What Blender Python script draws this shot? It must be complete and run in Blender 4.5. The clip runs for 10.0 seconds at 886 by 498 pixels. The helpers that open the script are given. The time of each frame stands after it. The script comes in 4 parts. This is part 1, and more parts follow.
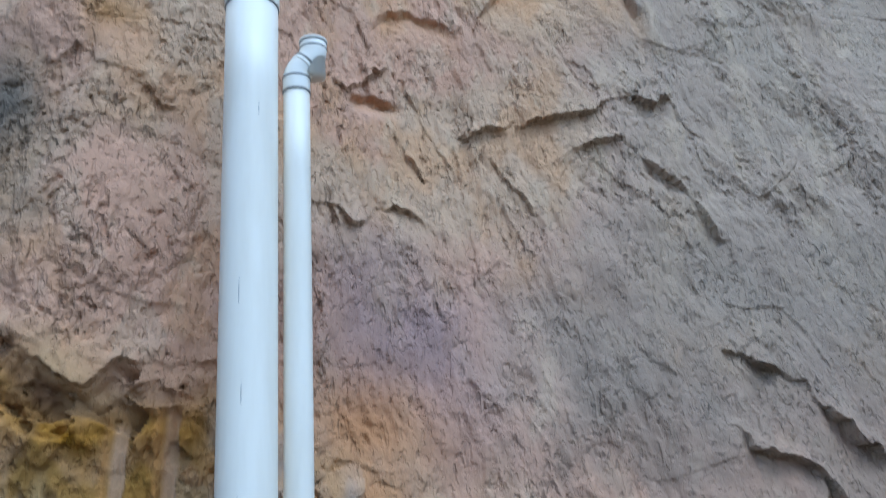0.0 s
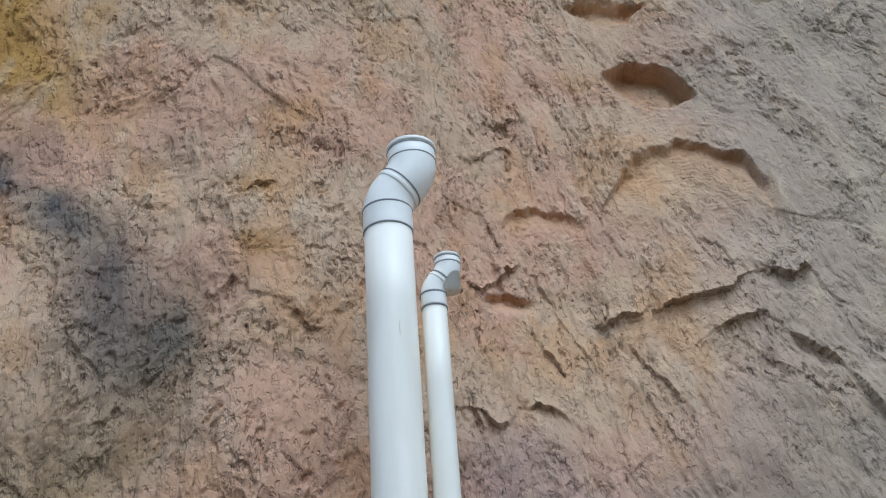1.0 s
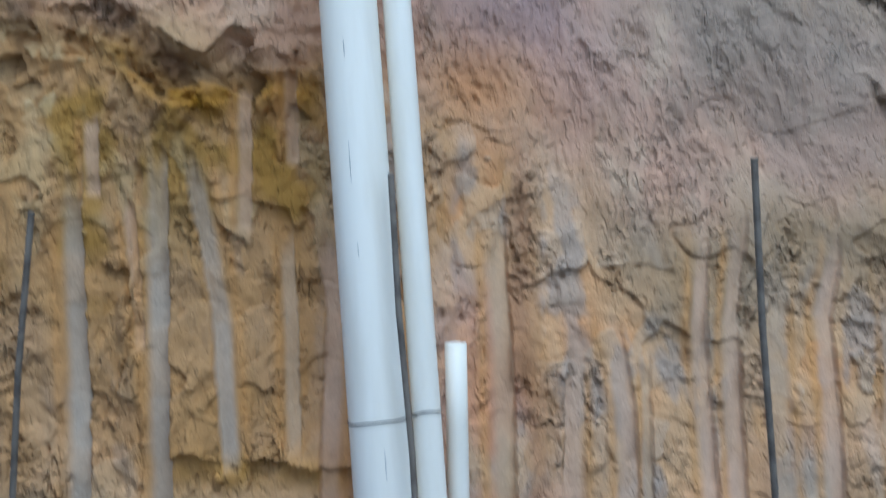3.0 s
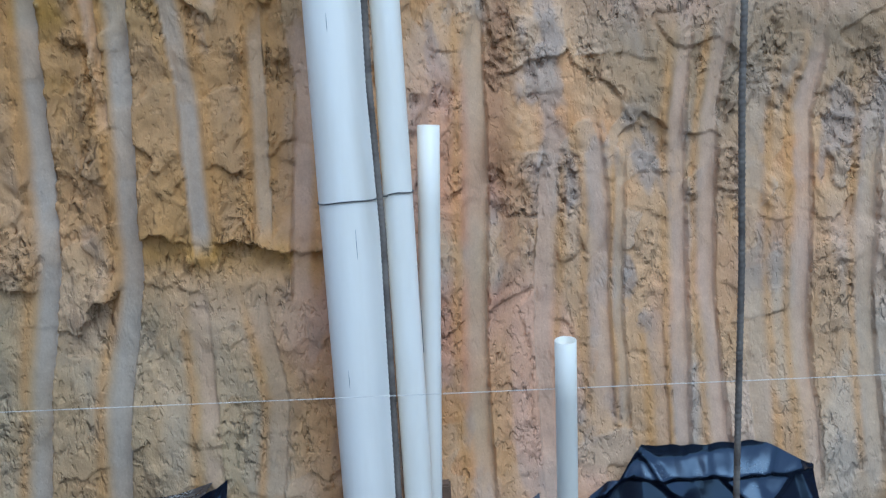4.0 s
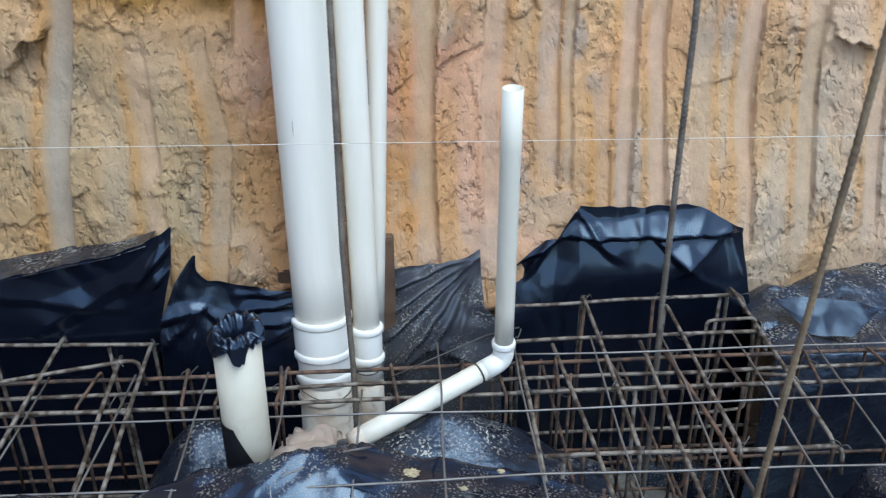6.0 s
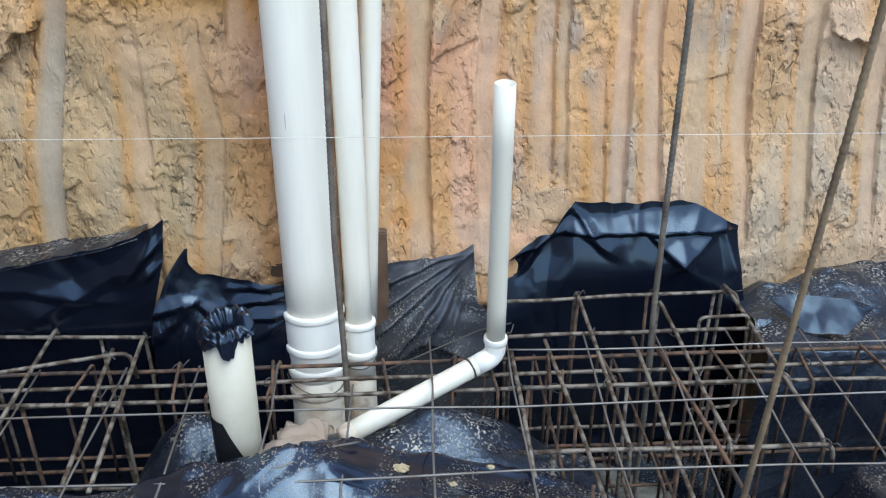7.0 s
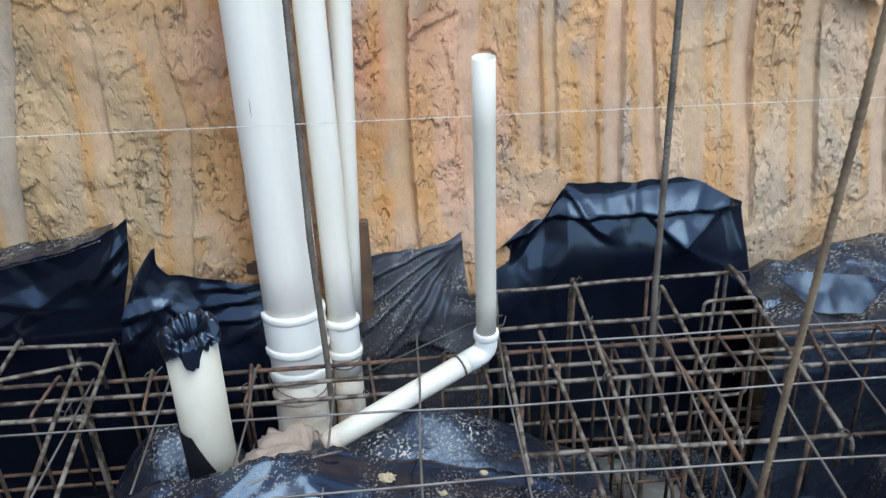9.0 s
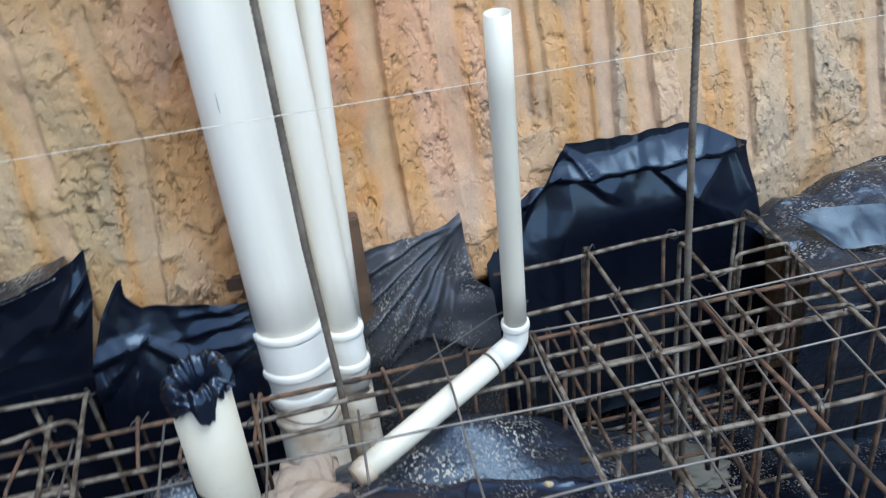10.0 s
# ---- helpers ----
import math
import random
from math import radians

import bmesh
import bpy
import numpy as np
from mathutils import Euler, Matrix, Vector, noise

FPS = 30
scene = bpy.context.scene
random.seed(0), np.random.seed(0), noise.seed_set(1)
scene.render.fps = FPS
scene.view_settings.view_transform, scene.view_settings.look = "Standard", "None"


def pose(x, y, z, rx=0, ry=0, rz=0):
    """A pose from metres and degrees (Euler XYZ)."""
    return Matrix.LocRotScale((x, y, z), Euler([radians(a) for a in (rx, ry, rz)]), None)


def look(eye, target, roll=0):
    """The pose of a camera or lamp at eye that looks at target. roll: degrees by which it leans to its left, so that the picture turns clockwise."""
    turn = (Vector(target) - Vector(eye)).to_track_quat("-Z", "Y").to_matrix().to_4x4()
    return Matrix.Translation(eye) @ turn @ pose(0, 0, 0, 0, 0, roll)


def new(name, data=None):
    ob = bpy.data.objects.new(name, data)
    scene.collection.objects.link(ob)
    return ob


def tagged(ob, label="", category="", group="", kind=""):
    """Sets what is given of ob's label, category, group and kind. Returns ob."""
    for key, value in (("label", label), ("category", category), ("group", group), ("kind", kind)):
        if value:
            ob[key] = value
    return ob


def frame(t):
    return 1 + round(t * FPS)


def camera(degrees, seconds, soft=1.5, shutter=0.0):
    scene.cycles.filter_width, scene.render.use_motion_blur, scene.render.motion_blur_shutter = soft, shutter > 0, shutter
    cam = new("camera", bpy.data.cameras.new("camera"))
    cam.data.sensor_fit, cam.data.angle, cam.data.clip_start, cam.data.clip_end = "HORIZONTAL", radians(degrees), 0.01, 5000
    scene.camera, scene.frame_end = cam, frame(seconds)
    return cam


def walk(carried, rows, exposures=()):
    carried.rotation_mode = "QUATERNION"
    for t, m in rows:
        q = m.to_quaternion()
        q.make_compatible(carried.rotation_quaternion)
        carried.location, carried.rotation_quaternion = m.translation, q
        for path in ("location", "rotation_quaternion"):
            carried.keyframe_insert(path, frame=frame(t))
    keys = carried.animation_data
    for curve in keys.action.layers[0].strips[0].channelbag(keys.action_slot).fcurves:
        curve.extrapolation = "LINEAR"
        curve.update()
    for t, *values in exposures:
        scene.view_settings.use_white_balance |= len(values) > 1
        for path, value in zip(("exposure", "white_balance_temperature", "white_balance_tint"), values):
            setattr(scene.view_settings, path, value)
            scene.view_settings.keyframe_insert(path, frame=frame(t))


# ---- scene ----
cam = camera(53.0, 10.0, soft=1.15, shutter=0.35)
PATH = [
    (0, (0.084, 0.025, 1.196), (0.387, 1.935, 1.704), -2.3),
    (0.2, (0.079, 0.017, 1.211), (0.352, 1.903, 1.818), -2.5),
    (0.5, (0.076, -0.016, 1.255), (0.162, 1.81, 2.065), -3.3),
    (1, (0.087, -0.035, 1.271), (0.09, 1.77, 2.133), -3.8),
    (1.5, (0.093, -0.035, 1.243), (0.051, 1.817, 1.996), -2.5),
    (2, (0.121, -0.018, 1.181), (0.094, 1.909, 1.717), -3.5),
    (2.3, (0.141, -0.016, 1.142), (0.121, 1.94, 1.556), -3.7),
    (2.5, (0.145, -0.02, 1.111), (0.08, 1.96, 1.381), -4.4),
    (3, (0.161, -0.007, 1.077), (0.112, 1.99, 0.971), -3.8),
    (3.2, (0.148, -0.001, 1.034), (0.139, 1.985, 0.797), -3.2),
    (4.3, (0.171, 0.016, 0.976), (0.144, 1.943, 0.443), -3.1),
    (4.5, (0.155, 0.015, 0.963), (0.158, 1.93, 0.386), -2.9),
    (5, (0.165, 0.017, 0.939), (0.231, 1.884, 0.226), -1.6),
    (5.5, (0.16, 0.005, 0.915), (0.211, 1.796, 0.026), 0.3),
    (6, (0.166, 0.003, 0.914), (0.244, 1.779, -0.002), -0.4),
    (6.2, (0.174, 0.005, 0.917), (0.274, 1.781, 0.002), -1.3),
    (7.3, (0.181, 0.007, 0.911), (0.262, 1.774, -0.021), 0.6),
    (7.5, (0.175, -0.001, 0.905), (0.274, 1.775, -0.008), 1.1),
    (8, (0.174, -0.007, 0.914), (0.296, 1.794, 0.053), -0.5),
    (8.5, (0.185, 0.013, 0.905), (0.318, 1.783, -0.017), -2.5),
    (9, (0.218, 0.101, 0.874), (0.284, 1.854, -0.086), -2.3),
    (9.5, (0.195, 0.17, 0.843), (0.234, 1.853, -0.236), -4.3),
    (10, (0.093, 0.283, 0.833), (0.329, 1.973, -0.209), -6.9),
]
walk(cam, [(t, look(eye, target, roll)) for t, eye, target, roll in PATH],
     exposures=[(0, 0.77, 5500, 4), (0.6, 0.70, 6300, 6), (1, 0.71, 6350, 7), (2.5, 0.79, 6250, 6), (3, 0.80, 5800, 4), (4.5, 0.9, 5600, 6), (5, 0.94, 5900, 7), (5.5, 1.14, 6250, 6), (7.5, 1.39, 6850, 6), (8, 1.24, 6800, 7), (8.5, 1.31, 6700, 6), (9, 1.33, 6750, 7), (9.5, 1.63, 6450, 7), (10, 1.38, 6700, 6)])

# ---- light ----
world = bpy.data.worlds.new("sky")
scene.world = world
world.use_nodes = True
wt = world.node_tree
sky = wt.nodes.new("ShaderNodeTexSky")
sky.sky_type = "NISHITA"
sky.sun_disc = False
sky.sun_elevation, sky.sun_rotation = radians(66), radians(158)
wt.links.new(sky.outputs[0], wt.nodes["Background"].inputs[0])
wt.nodes["Background"].inputs[1].default_value = 0.15
sun_data = bpy.data.lights.new("sun", "SUN")
sun_data.energy, sun_data.angle, sun_data.color = 1.1, radians(44), (0.66, 0.84, 1.0)
sun = new("sun", sun_data)
sun.matrix_world = look((0.30, -0.36, 0.92), (0, 0, 0))


# ---- noise on arrays ----
def hashed(ix, iy, seed):
    h = (ix.astype(np.int64) * 374761393 + iy.astype(np.int64) * 668265263 + seed * 974711) & 0xFFFFFFFF
    h = ((h ^ (h >> 13)) * 1274126177) & 0xFFFFFFFF
    return ((h ^ (h >> 16)) & 0xFFFFFF) / float(0x1000000)


def perlin(x, y, seed=0):
    ix, iy = np.floor(x), np.floor(y)
    fx, fy = x - ix, y - iy

    def corner(dx, dy):
        a = hashed(ix + dx, iy + dy, seed) * 2 * np.pi
        return np.cos(a) * (fx - dx) + np.sin(a) * (fy - dy)

    ux, uy = fx ** 3 * (fx * (fx * 6 - 15) + 10), fy ** 3 * (fy * (fy * 6 - 15) + 10)
    low = corner(0, 0) * (1 - ux) + corner(1, 0) * ux
    high = corner(0, 1) * (1 - ux) + corner(1, 1) * ux
    return 1.5 * (low * (1 - uy) + high * uy)


def fbm(x, y, octaves=4, seed=0, gain=0.5):
    total, amp, f = 0, 1.0, 1.0
    for k in range(octaves):
        total = total + amp * perlin(x * f + 17.3 * k, y * f - 9.1 * k, seed + k)
        amp, f = amp * gain, f * 2.03
    return total


def facets(x, y, seed=0):
    """Broken faces: a tilted plane for each cell, the cell's chance number, and the distance to the joint."""
    ix, iy = np.floor(x), np.floor(y)
    best, second = np.full(x.shape, 9.0), np.full(x.shape, 9.0)
    height, chance = np.zeros(x.shape), np.zeros(x.shape)
    for dx in (-1, 0, 1):
        for dy in (-1, 0, 1):
            cx, cy = ix + dx, iy + dy
            px, py = cx + hashed(cx, cy, seed) - x, cy + hashed(cx, cy, seed + 1) - y
            d = px * px + py * py
            near = d < best
            second = np.where(near, best, np.minimum(second, d))
            c = hashed(cx, cy, seed + 2)
            plane = c + px * (hashed(cx, cy, seed + 3) - 0.5) * 1.5 + py * (hashed(cx, cy, seed + 4) - 0.25) * 1.5
            height, chance, best = np.where(near, plane, height), np.where(near, c, chance), np.where(near, d, best)
    return height - 0.5, chance, np.sqrt(second) - np.sqrt(best)


def smooth(a, b, v):
    k = np.clip((v - a) / (b - a), 0, 1)
    return k * k * (3 - 2 * k)


def saw(v):
    f = v - np.floor(v)
    return np.where(f < 0.9, f / 0.9, (1 - f) / 0.1)


# ---- materials ----
def linear(rgb):
    return tuple(((c / 255 + 0.055) / 1.055) ** 2.4 if c > 10 else c / 3294.6 for c in rgb)


def material(name, colour, roughness=0.6, metallic=0.0, vary=None, scale=20.0, spread=(0.4, 0.65), bump=0.0, bump_scale=80.0, dust=None, dust_scale=60.0, dust_range=(0.55, 0.62), settle=None, specular=0.5, stretch=None):
    """A noise-mixed surface: colour and vary by a two-scale noise, optional dust on top, and bump."""
    m = bpy.data.materials.new(name)
    m.use_nodes = True
    n, l = m.node_tree.nodes, m.node_tree.links
    b = n["Principled BSDF"]
    b.inputs["Metallic"].default_value = metallic
    b.inputs["Specular IOR Level"].default_value = specular
    co = n.new("ShaderNodeTexCoord")
    info = n.new("ShaderNodeObjectInfo")
    add = n.new("ShaderNodeVectorMath")
    l.new(co.outputs["Object"], add.inputs[0])
    l.new(info.outputs["Location"], add.inputs[1])

    where = add.outputs[0]
    if stretch:
        pull = n.new("ShaderNodeVectorMath")
        pull.operation = "MULTIPLY"
        pull.inputs[1].default_value = stretch
        l.new(where, pull.inputs[0])
        where = pull.outputs[0]

    def tex(s, detail=5.0):
        t = n.new("ShaderNodeTexNoise")
        t.inputs["Scale"].default_value, t.inputs["Detail"].default_value = s, detail
        l.new(where, t.inputs["Vector"])
        return t

    def ramp(a, z, source):
        r = n.new("ShaderNodeMapRange")
        r.inputs["From Min"].default_value, r.inputs["From Max"].default_value = a, z
        l.new(source, r.inputs["Value"])
        return r.outputs["Result"]

    def mix(fac, a, z):
        x = n.new("ShaderNodeMix")
        x.data_type = "RGBA"
        l.new(fac, x.inputs["Factor"])
        for slot, v in ((6, a), (7, z)):
            if isinstance(v, tuple):
                x.inputs[slot].default_value = (*v, 1)
            else:
                l.new(v, x.inputs[slot])
        return x.outputs[2]

    base = mix(ramp(*spread, tex(scale).outputs["Fac"]), colour, vary or tuple(c * 0.8 for c in colour))
    rough = mix(ramp(0.3, 0.7, tex(scale * 2.3).outputs["Fac"]), (roughness * 0.85,) * 3, (min(1, roughness * 1.2),) * 3)
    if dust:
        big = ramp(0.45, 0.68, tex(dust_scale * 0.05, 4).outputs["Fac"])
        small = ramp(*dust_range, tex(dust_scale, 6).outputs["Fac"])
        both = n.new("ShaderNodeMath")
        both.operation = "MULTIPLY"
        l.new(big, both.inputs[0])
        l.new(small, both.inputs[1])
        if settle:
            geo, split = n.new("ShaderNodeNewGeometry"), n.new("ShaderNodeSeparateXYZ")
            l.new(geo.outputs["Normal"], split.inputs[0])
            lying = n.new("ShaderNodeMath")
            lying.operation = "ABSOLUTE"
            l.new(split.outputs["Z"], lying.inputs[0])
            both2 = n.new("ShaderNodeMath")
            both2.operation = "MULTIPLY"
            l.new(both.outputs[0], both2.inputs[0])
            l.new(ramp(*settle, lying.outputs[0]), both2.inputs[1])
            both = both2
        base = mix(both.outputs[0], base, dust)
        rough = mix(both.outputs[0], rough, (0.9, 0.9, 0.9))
    l.new(base, b.inputs["Base Color"])
    l.new(rough, b.inputs["Roughness"])
    if bump:
        t = tex(bump_scale, 6)
        k = n.new("ShaderNodeBump")
        k.inputs["Strength"].default_value, k.inputs["Distance"].default_value = bump, 0.01
        l.new(t.outputs["Fac"], k.inputs["Height"])
        l.new(k.outputs[0], b.inputs["Normal"])
    return m


def earth_material():
    """Cut clay and rotten rock: mineral colours and painted seam shade kept on the mesh, flaked skin, pits and grain by
    noise.
    """
    m = bpy.data.materials.new("cut_earth")
    m.use_nodes = True
    n, l = m.node_tree.nodes, m.node_tree.links
    b = n["Principled BSDF"]
    b.inputs["Roughness"].default_value = 0.93
    b.inputs["Specular IOR Level"].default_value = 0.25
    co = n.new("ShaderNodeTexCoord")

    def coords(scale):
        k = n.new("ShaderNodeMapping")
        k.inputs["Scale"].default_value = scale
        l.new(co.outputs["Object"], k.inputs["Vector"])
        return k.outputs[0]

    def noisy(where, scale, detail, roughness=0.55, distortion=0.0):
        t = n.new("ShaderNodeTexNoise")
        for key, v in (("Scale", scale), ("Detail", detail), ("Roughness", roughness), ("Distortion", distortion)):
            t.inputs[key].default_value = v
        l.new(where, t.inputs["Vector"])
        return t.outputs["Fac"]

    def span(source, a, z, low=0.0, high=1.0):
        r = n.new("ShaderNodeMapRange")
        for key, v in (("From Min", a), ("From Max", z), ("To Min", low), ("To Max", high)):
            r.inputs[key].default_value = v
        l.new(source, r.inputs["Value"])
        return r.outputs["Result"]

    def calc(kind, a, z):
        k = n.new("ShaderNodeMath")
        k.operation = kind
        for slot, v in enumerate((a, z)):
            if isinstance(v, float):
                k.inputs[slot].default_value = v
            else:
                l.new(v, k.inputs[slot])
        return k.outputs[0]

    tall, plain = coords((1.0, 1.0, 0.6)), coords((1.0, 1.0, 1.0))
    soil = n.new("ShaderNodeAttribute")
    soil.attribute_name = "soil"
    mul = n.new("ShaderNodeMix")
    mul.data_type, mul.blend_type = "RGBA", "MULTIPLY"
    mul.inputs["Factor"].default_value = 1
    l.new(soil.outputs["Color"], mul.inputs[6])
    l.new(calc("MULTIPLY", span(noisy(plain, 30, 7, 0.62), 0.3, 0.7, 0.88, 1.10), span(noisy(plain, 260, 3), 0.3, 0.7, 0.93, 1.06)), mul.inputs[7])
    l.new(mul.outputs[2], b.inputs["Base Color"])
    rough = n.new("ShaderNodeAttribute")
    rough.attribute_name = "roughness_of_cut"
    # flakes of skin with crisp edges, in drifts, and sharp little pits
    flakes = calc("MULTIPLY", span(noisy(tall, 22, 4, 0.5, 0.3), 0.41, 0.55), span(noisy(plain, 4.5, 3), 0.42, 0.58))
    scars = calc("MULTIPLY", span(noisy(coords((1.0, 1.0, 0.42)), 72, 1.5, 0.5), 0.55, 0.72), span(noisy(plain, 7.0, 4), 0.44, 0.56))
    pits = span(noisy(tall, 90, 2, 0.5), 0.55, 0.68)
    height = calc("ADD", calc("MULTIPLY", flakes, 0.0075), calc("MULTIPLY", scars, -0.0095))
    height = calc("ADD", height, calc("MULTIPLY", pits, -0.0042))
    height = calc("ADD", height, calc("MULTIPLY", noisy(tall, 55, 4, 0.5), 0.0034))
    height = calc("ADD", height, calc("MULTIPLY", noisy(plain, 230, 4), 0.0016))
    height = calc("ADD", height, calc("MULTIPLY", noisy(coords((1.0, 1.0, 0.14)), 110, 3), 0.0030))
    k = n.new("ShaderNodeBump")
    k.inputs["Strength"].default_value, k.inputs["Distance"].default_value = 1.0, 1.0
    l.new(calc("MULTIPLY", height, rough.outputs["Fac"]), k.inputs["Height"])
    l.new(k.outputs[0], b.inputs["Normal"])
    return m


EARTH = earth_material()
SOIL = material("loose_soil", (0.19, 0.13, 0.085), 0.95, vary=(0.11, 0.075, 0.05), scale=9, bump=0.8, bump_scale=60)
PVC = material("white_pvc", (0.85, 0.785, 0.67), 0.38, specular=0.4, vary=(0.77, 0.695, 0.57), scale=26, spread=(0.42, 0.75), bump=0.03, bump_scale=25, stretch=(1.0, 1.0, 0.10))
PVC_CREAM = material("cream_pvc", (0.73, 0.67, 0.555), 0.38, vary=(0.67, 0.60, 0.475), scale=26, spread=(0.42, 0.75), bump=0.03, bump_scale=25, stretch=(1.0, 1.0, 0.10))
PVC_OLD = material("yellowed_pvc", (0.60, 0.54, 0.425), 0.42, vary=(0.53, 0.47, 0.36), scale=9, dust=(0.50, 0.40, 0.28), dust_scale=35, bump=0.03, bump_scale=30)
FITTING = material("white_fitting", (0.84, 0.80, 0.715), 0.36, vary=(0.76, 0.71, 0.62), scale=14, spread=(0.45, 0.75), bump=0.03, bump_scale=30, specular=0.4)
FITTING_DIRTY = material("muddy_fitting", (0.76, 0.68, 0.56), 0.5, vary=(0.60, 0.47, 0.345), scale=16, spread=(0.45, 0.6), dust=(0.45, 0.31, 0.21), dust_scale=50, bump=0.1, bump_scale=60)
GAP = material("dark_joint", (0.27, 0.26, 0.25), 0.7)
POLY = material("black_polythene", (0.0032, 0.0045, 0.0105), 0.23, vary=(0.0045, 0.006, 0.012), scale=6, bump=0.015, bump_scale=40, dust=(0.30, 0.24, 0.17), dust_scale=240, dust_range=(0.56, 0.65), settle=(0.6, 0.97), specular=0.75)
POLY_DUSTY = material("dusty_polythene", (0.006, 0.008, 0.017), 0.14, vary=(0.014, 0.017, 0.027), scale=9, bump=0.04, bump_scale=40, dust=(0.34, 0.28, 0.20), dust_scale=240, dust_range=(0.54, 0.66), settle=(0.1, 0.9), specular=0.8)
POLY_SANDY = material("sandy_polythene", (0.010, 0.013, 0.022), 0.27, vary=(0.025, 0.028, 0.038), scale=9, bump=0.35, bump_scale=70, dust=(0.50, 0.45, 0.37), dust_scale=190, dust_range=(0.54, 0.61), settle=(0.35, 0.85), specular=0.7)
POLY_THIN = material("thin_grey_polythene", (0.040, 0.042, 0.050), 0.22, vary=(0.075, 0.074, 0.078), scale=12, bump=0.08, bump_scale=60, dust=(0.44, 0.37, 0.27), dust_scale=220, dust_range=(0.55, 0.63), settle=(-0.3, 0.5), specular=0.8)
TAPE = material("black_tape", (0.012, 0.012, 0.014), 0.45, bump=0.1, bump_scale=60)
STEEL = material("weathered_steel", (0.225, 0.185, 0.145), 0.62, metallic=0.3, vary=(0.07, 0.046, 0.03), scale=55, spread=(0.44, 0.58), bump=0.3, bump_scale=150)
BAR_STEEL = material("dark_rebar_steel", (0.19, 0.155, 0.12), 0.7, metallic=0.2, vary=(0.10, 0.078, 0.06), scale=30, bump=0.2, bump_scale=150)
RUST = material("rusty_steel", (0.16, 0.085, 0.05), 0.8, metallic=0.1, vary=(0.06, 0.04, 0.03), scale=48, spread=(0.42, 0.56), bump=0.3, bump_scale=150)
TAN_STEEL = material("tan_rusted_steel", (0.26, 0.18, 0.105), 0.75, metallic=0.1, vary=(0.15, 0.10, 0.06), scale=24, bump=0.2, bump_scale=150)
WIRE = material("grey_wire", (0.24, 0.22, 0.20), 0.5, metallic=0.5, vary=(0.15, 0.12, 0.10), scale=18)
TIE = material("dark_tie_wire", (0.10, 0.09, 0.08), 0.6, metallic=0.4)
STRING = material("pale_string", (0.70, 0.63, 0.53), 0.8)
MORTAR = material("brown_mortar", (0.43, 0.33, 0.26), 0.92, vary=(0.37, 0.27, 0.20), scale=25, bump=0.5, bump_scale=70)
# pale concrete with the trench's shade put into its colour
DIM_STONE = material("dimmed_rubble", (0.17, 0.16, 0.135), 0.85, vary=(0.10, 0.09, 0.075), scale=14, bump=0.5, bump_scale=50)
STONE = material("brown_stone", (0.30, 0.24, 0.17), 0.9, vary=(0.22, 0.17, 0.12), scale=14, bump=0.5, bump_scale=50)
CLOD = material("ochre_clod", (0.46, 0.36, 0.22), 0.95, vary=(0.36, 0.27, 0.15), scale=30, bump=0.6, bump_scale=90)
# blue sky sheen put into the material: reflections on the film are tinted
for m in (POLY, POLY_DUSTY, POLY_SANDY):
    m.node_tree.nodes["Principled BSDF"].inputs["Specular Tint"].default_value = (0.62, 0.80, 1.0, 1.0)
WOOD = material("brown_stake", (0.15, 0.085, 0.05), 0.85, vary=(0.09, 0.05, 0.03), scale=14, bump=0.4, bump_scale=40)


# ---- building helpers ----
def mesh_from(name, verts, faces, mat, shade=True):
    me = bpy.data.meshes.new(name)
    me.from_pydata(verts, [], faces)
    me.materials.append(mat)
    if shade:
        me.polygons.foreach_set("use_smooth", [True] * len(me.polygons))
    me.update()
    return me


def thing(name, label, category, group="", at=(0, 0, 0)):
    ob = new(name)
    ob.location = at
    ob.empty_display_size = 0.05
    return tagged(ob, label, category, group)


def part(name, me, parent, label=""):
    ob = new(name, me)
    ob.parent = parent
    ob.matrix_parent_inverse = Matrix.Translation(parent.location).inverted() if parent.parent is None else Matrix()
    return tagged(ob, label)


def sweep(name, path, radii, mat, seg=24, inner=None, caps=True):
    """A round bar along a path; inner: the bore at the far end, as deep as the last tenth."""
    pts = [Vector(p) for p in path]
    if isinstance(radii, (int, float)):
        radii = [radii] * len(pts)
    ways = [(pts[min(i + 1, len(pts) - 1)] - pts[max(i - 1, 0)]).normalized() for i in range(len(pts))]
    side = ways[0].orthogonal().normalized()
    verts, faces, rings = [], [], []

    def ring(c, u, v, r):
        i = len(verts)
        verts.extend(c + r * (math.cos(a) * u + math.sin(a) * v) for a in (2 * math.pi * k / seg for k in range(seg)))
        rings.append(i)

    for p, w, r in zip(pts, ways, radii):
        side = (side - w * side.dot(w)).normalized()
        ring(p, side, w.cross(side), r)
    if inner:
        w = ways[-1]
        ring(pts[-1], side, w.cross(side), inner)
        ring(pts[-1] - w * 0.08, side, w.cross(side), inner)
    for a, b in zip(rings, rings[1:]):
        faces.extend((a + k, a + (k + 1) % seg, b + (k + 1) % seg, b + k) for k in range(seg))
    if caps:
        faces.append(tuple(range(rings[0] + seg - 1, rings[0] - 1, -1)))
        faces.append(tuple(range(rings[-1], rings[-1] + seg)))
    return mesh_from(name, [tuple(v) for v in verts], faces, mat)


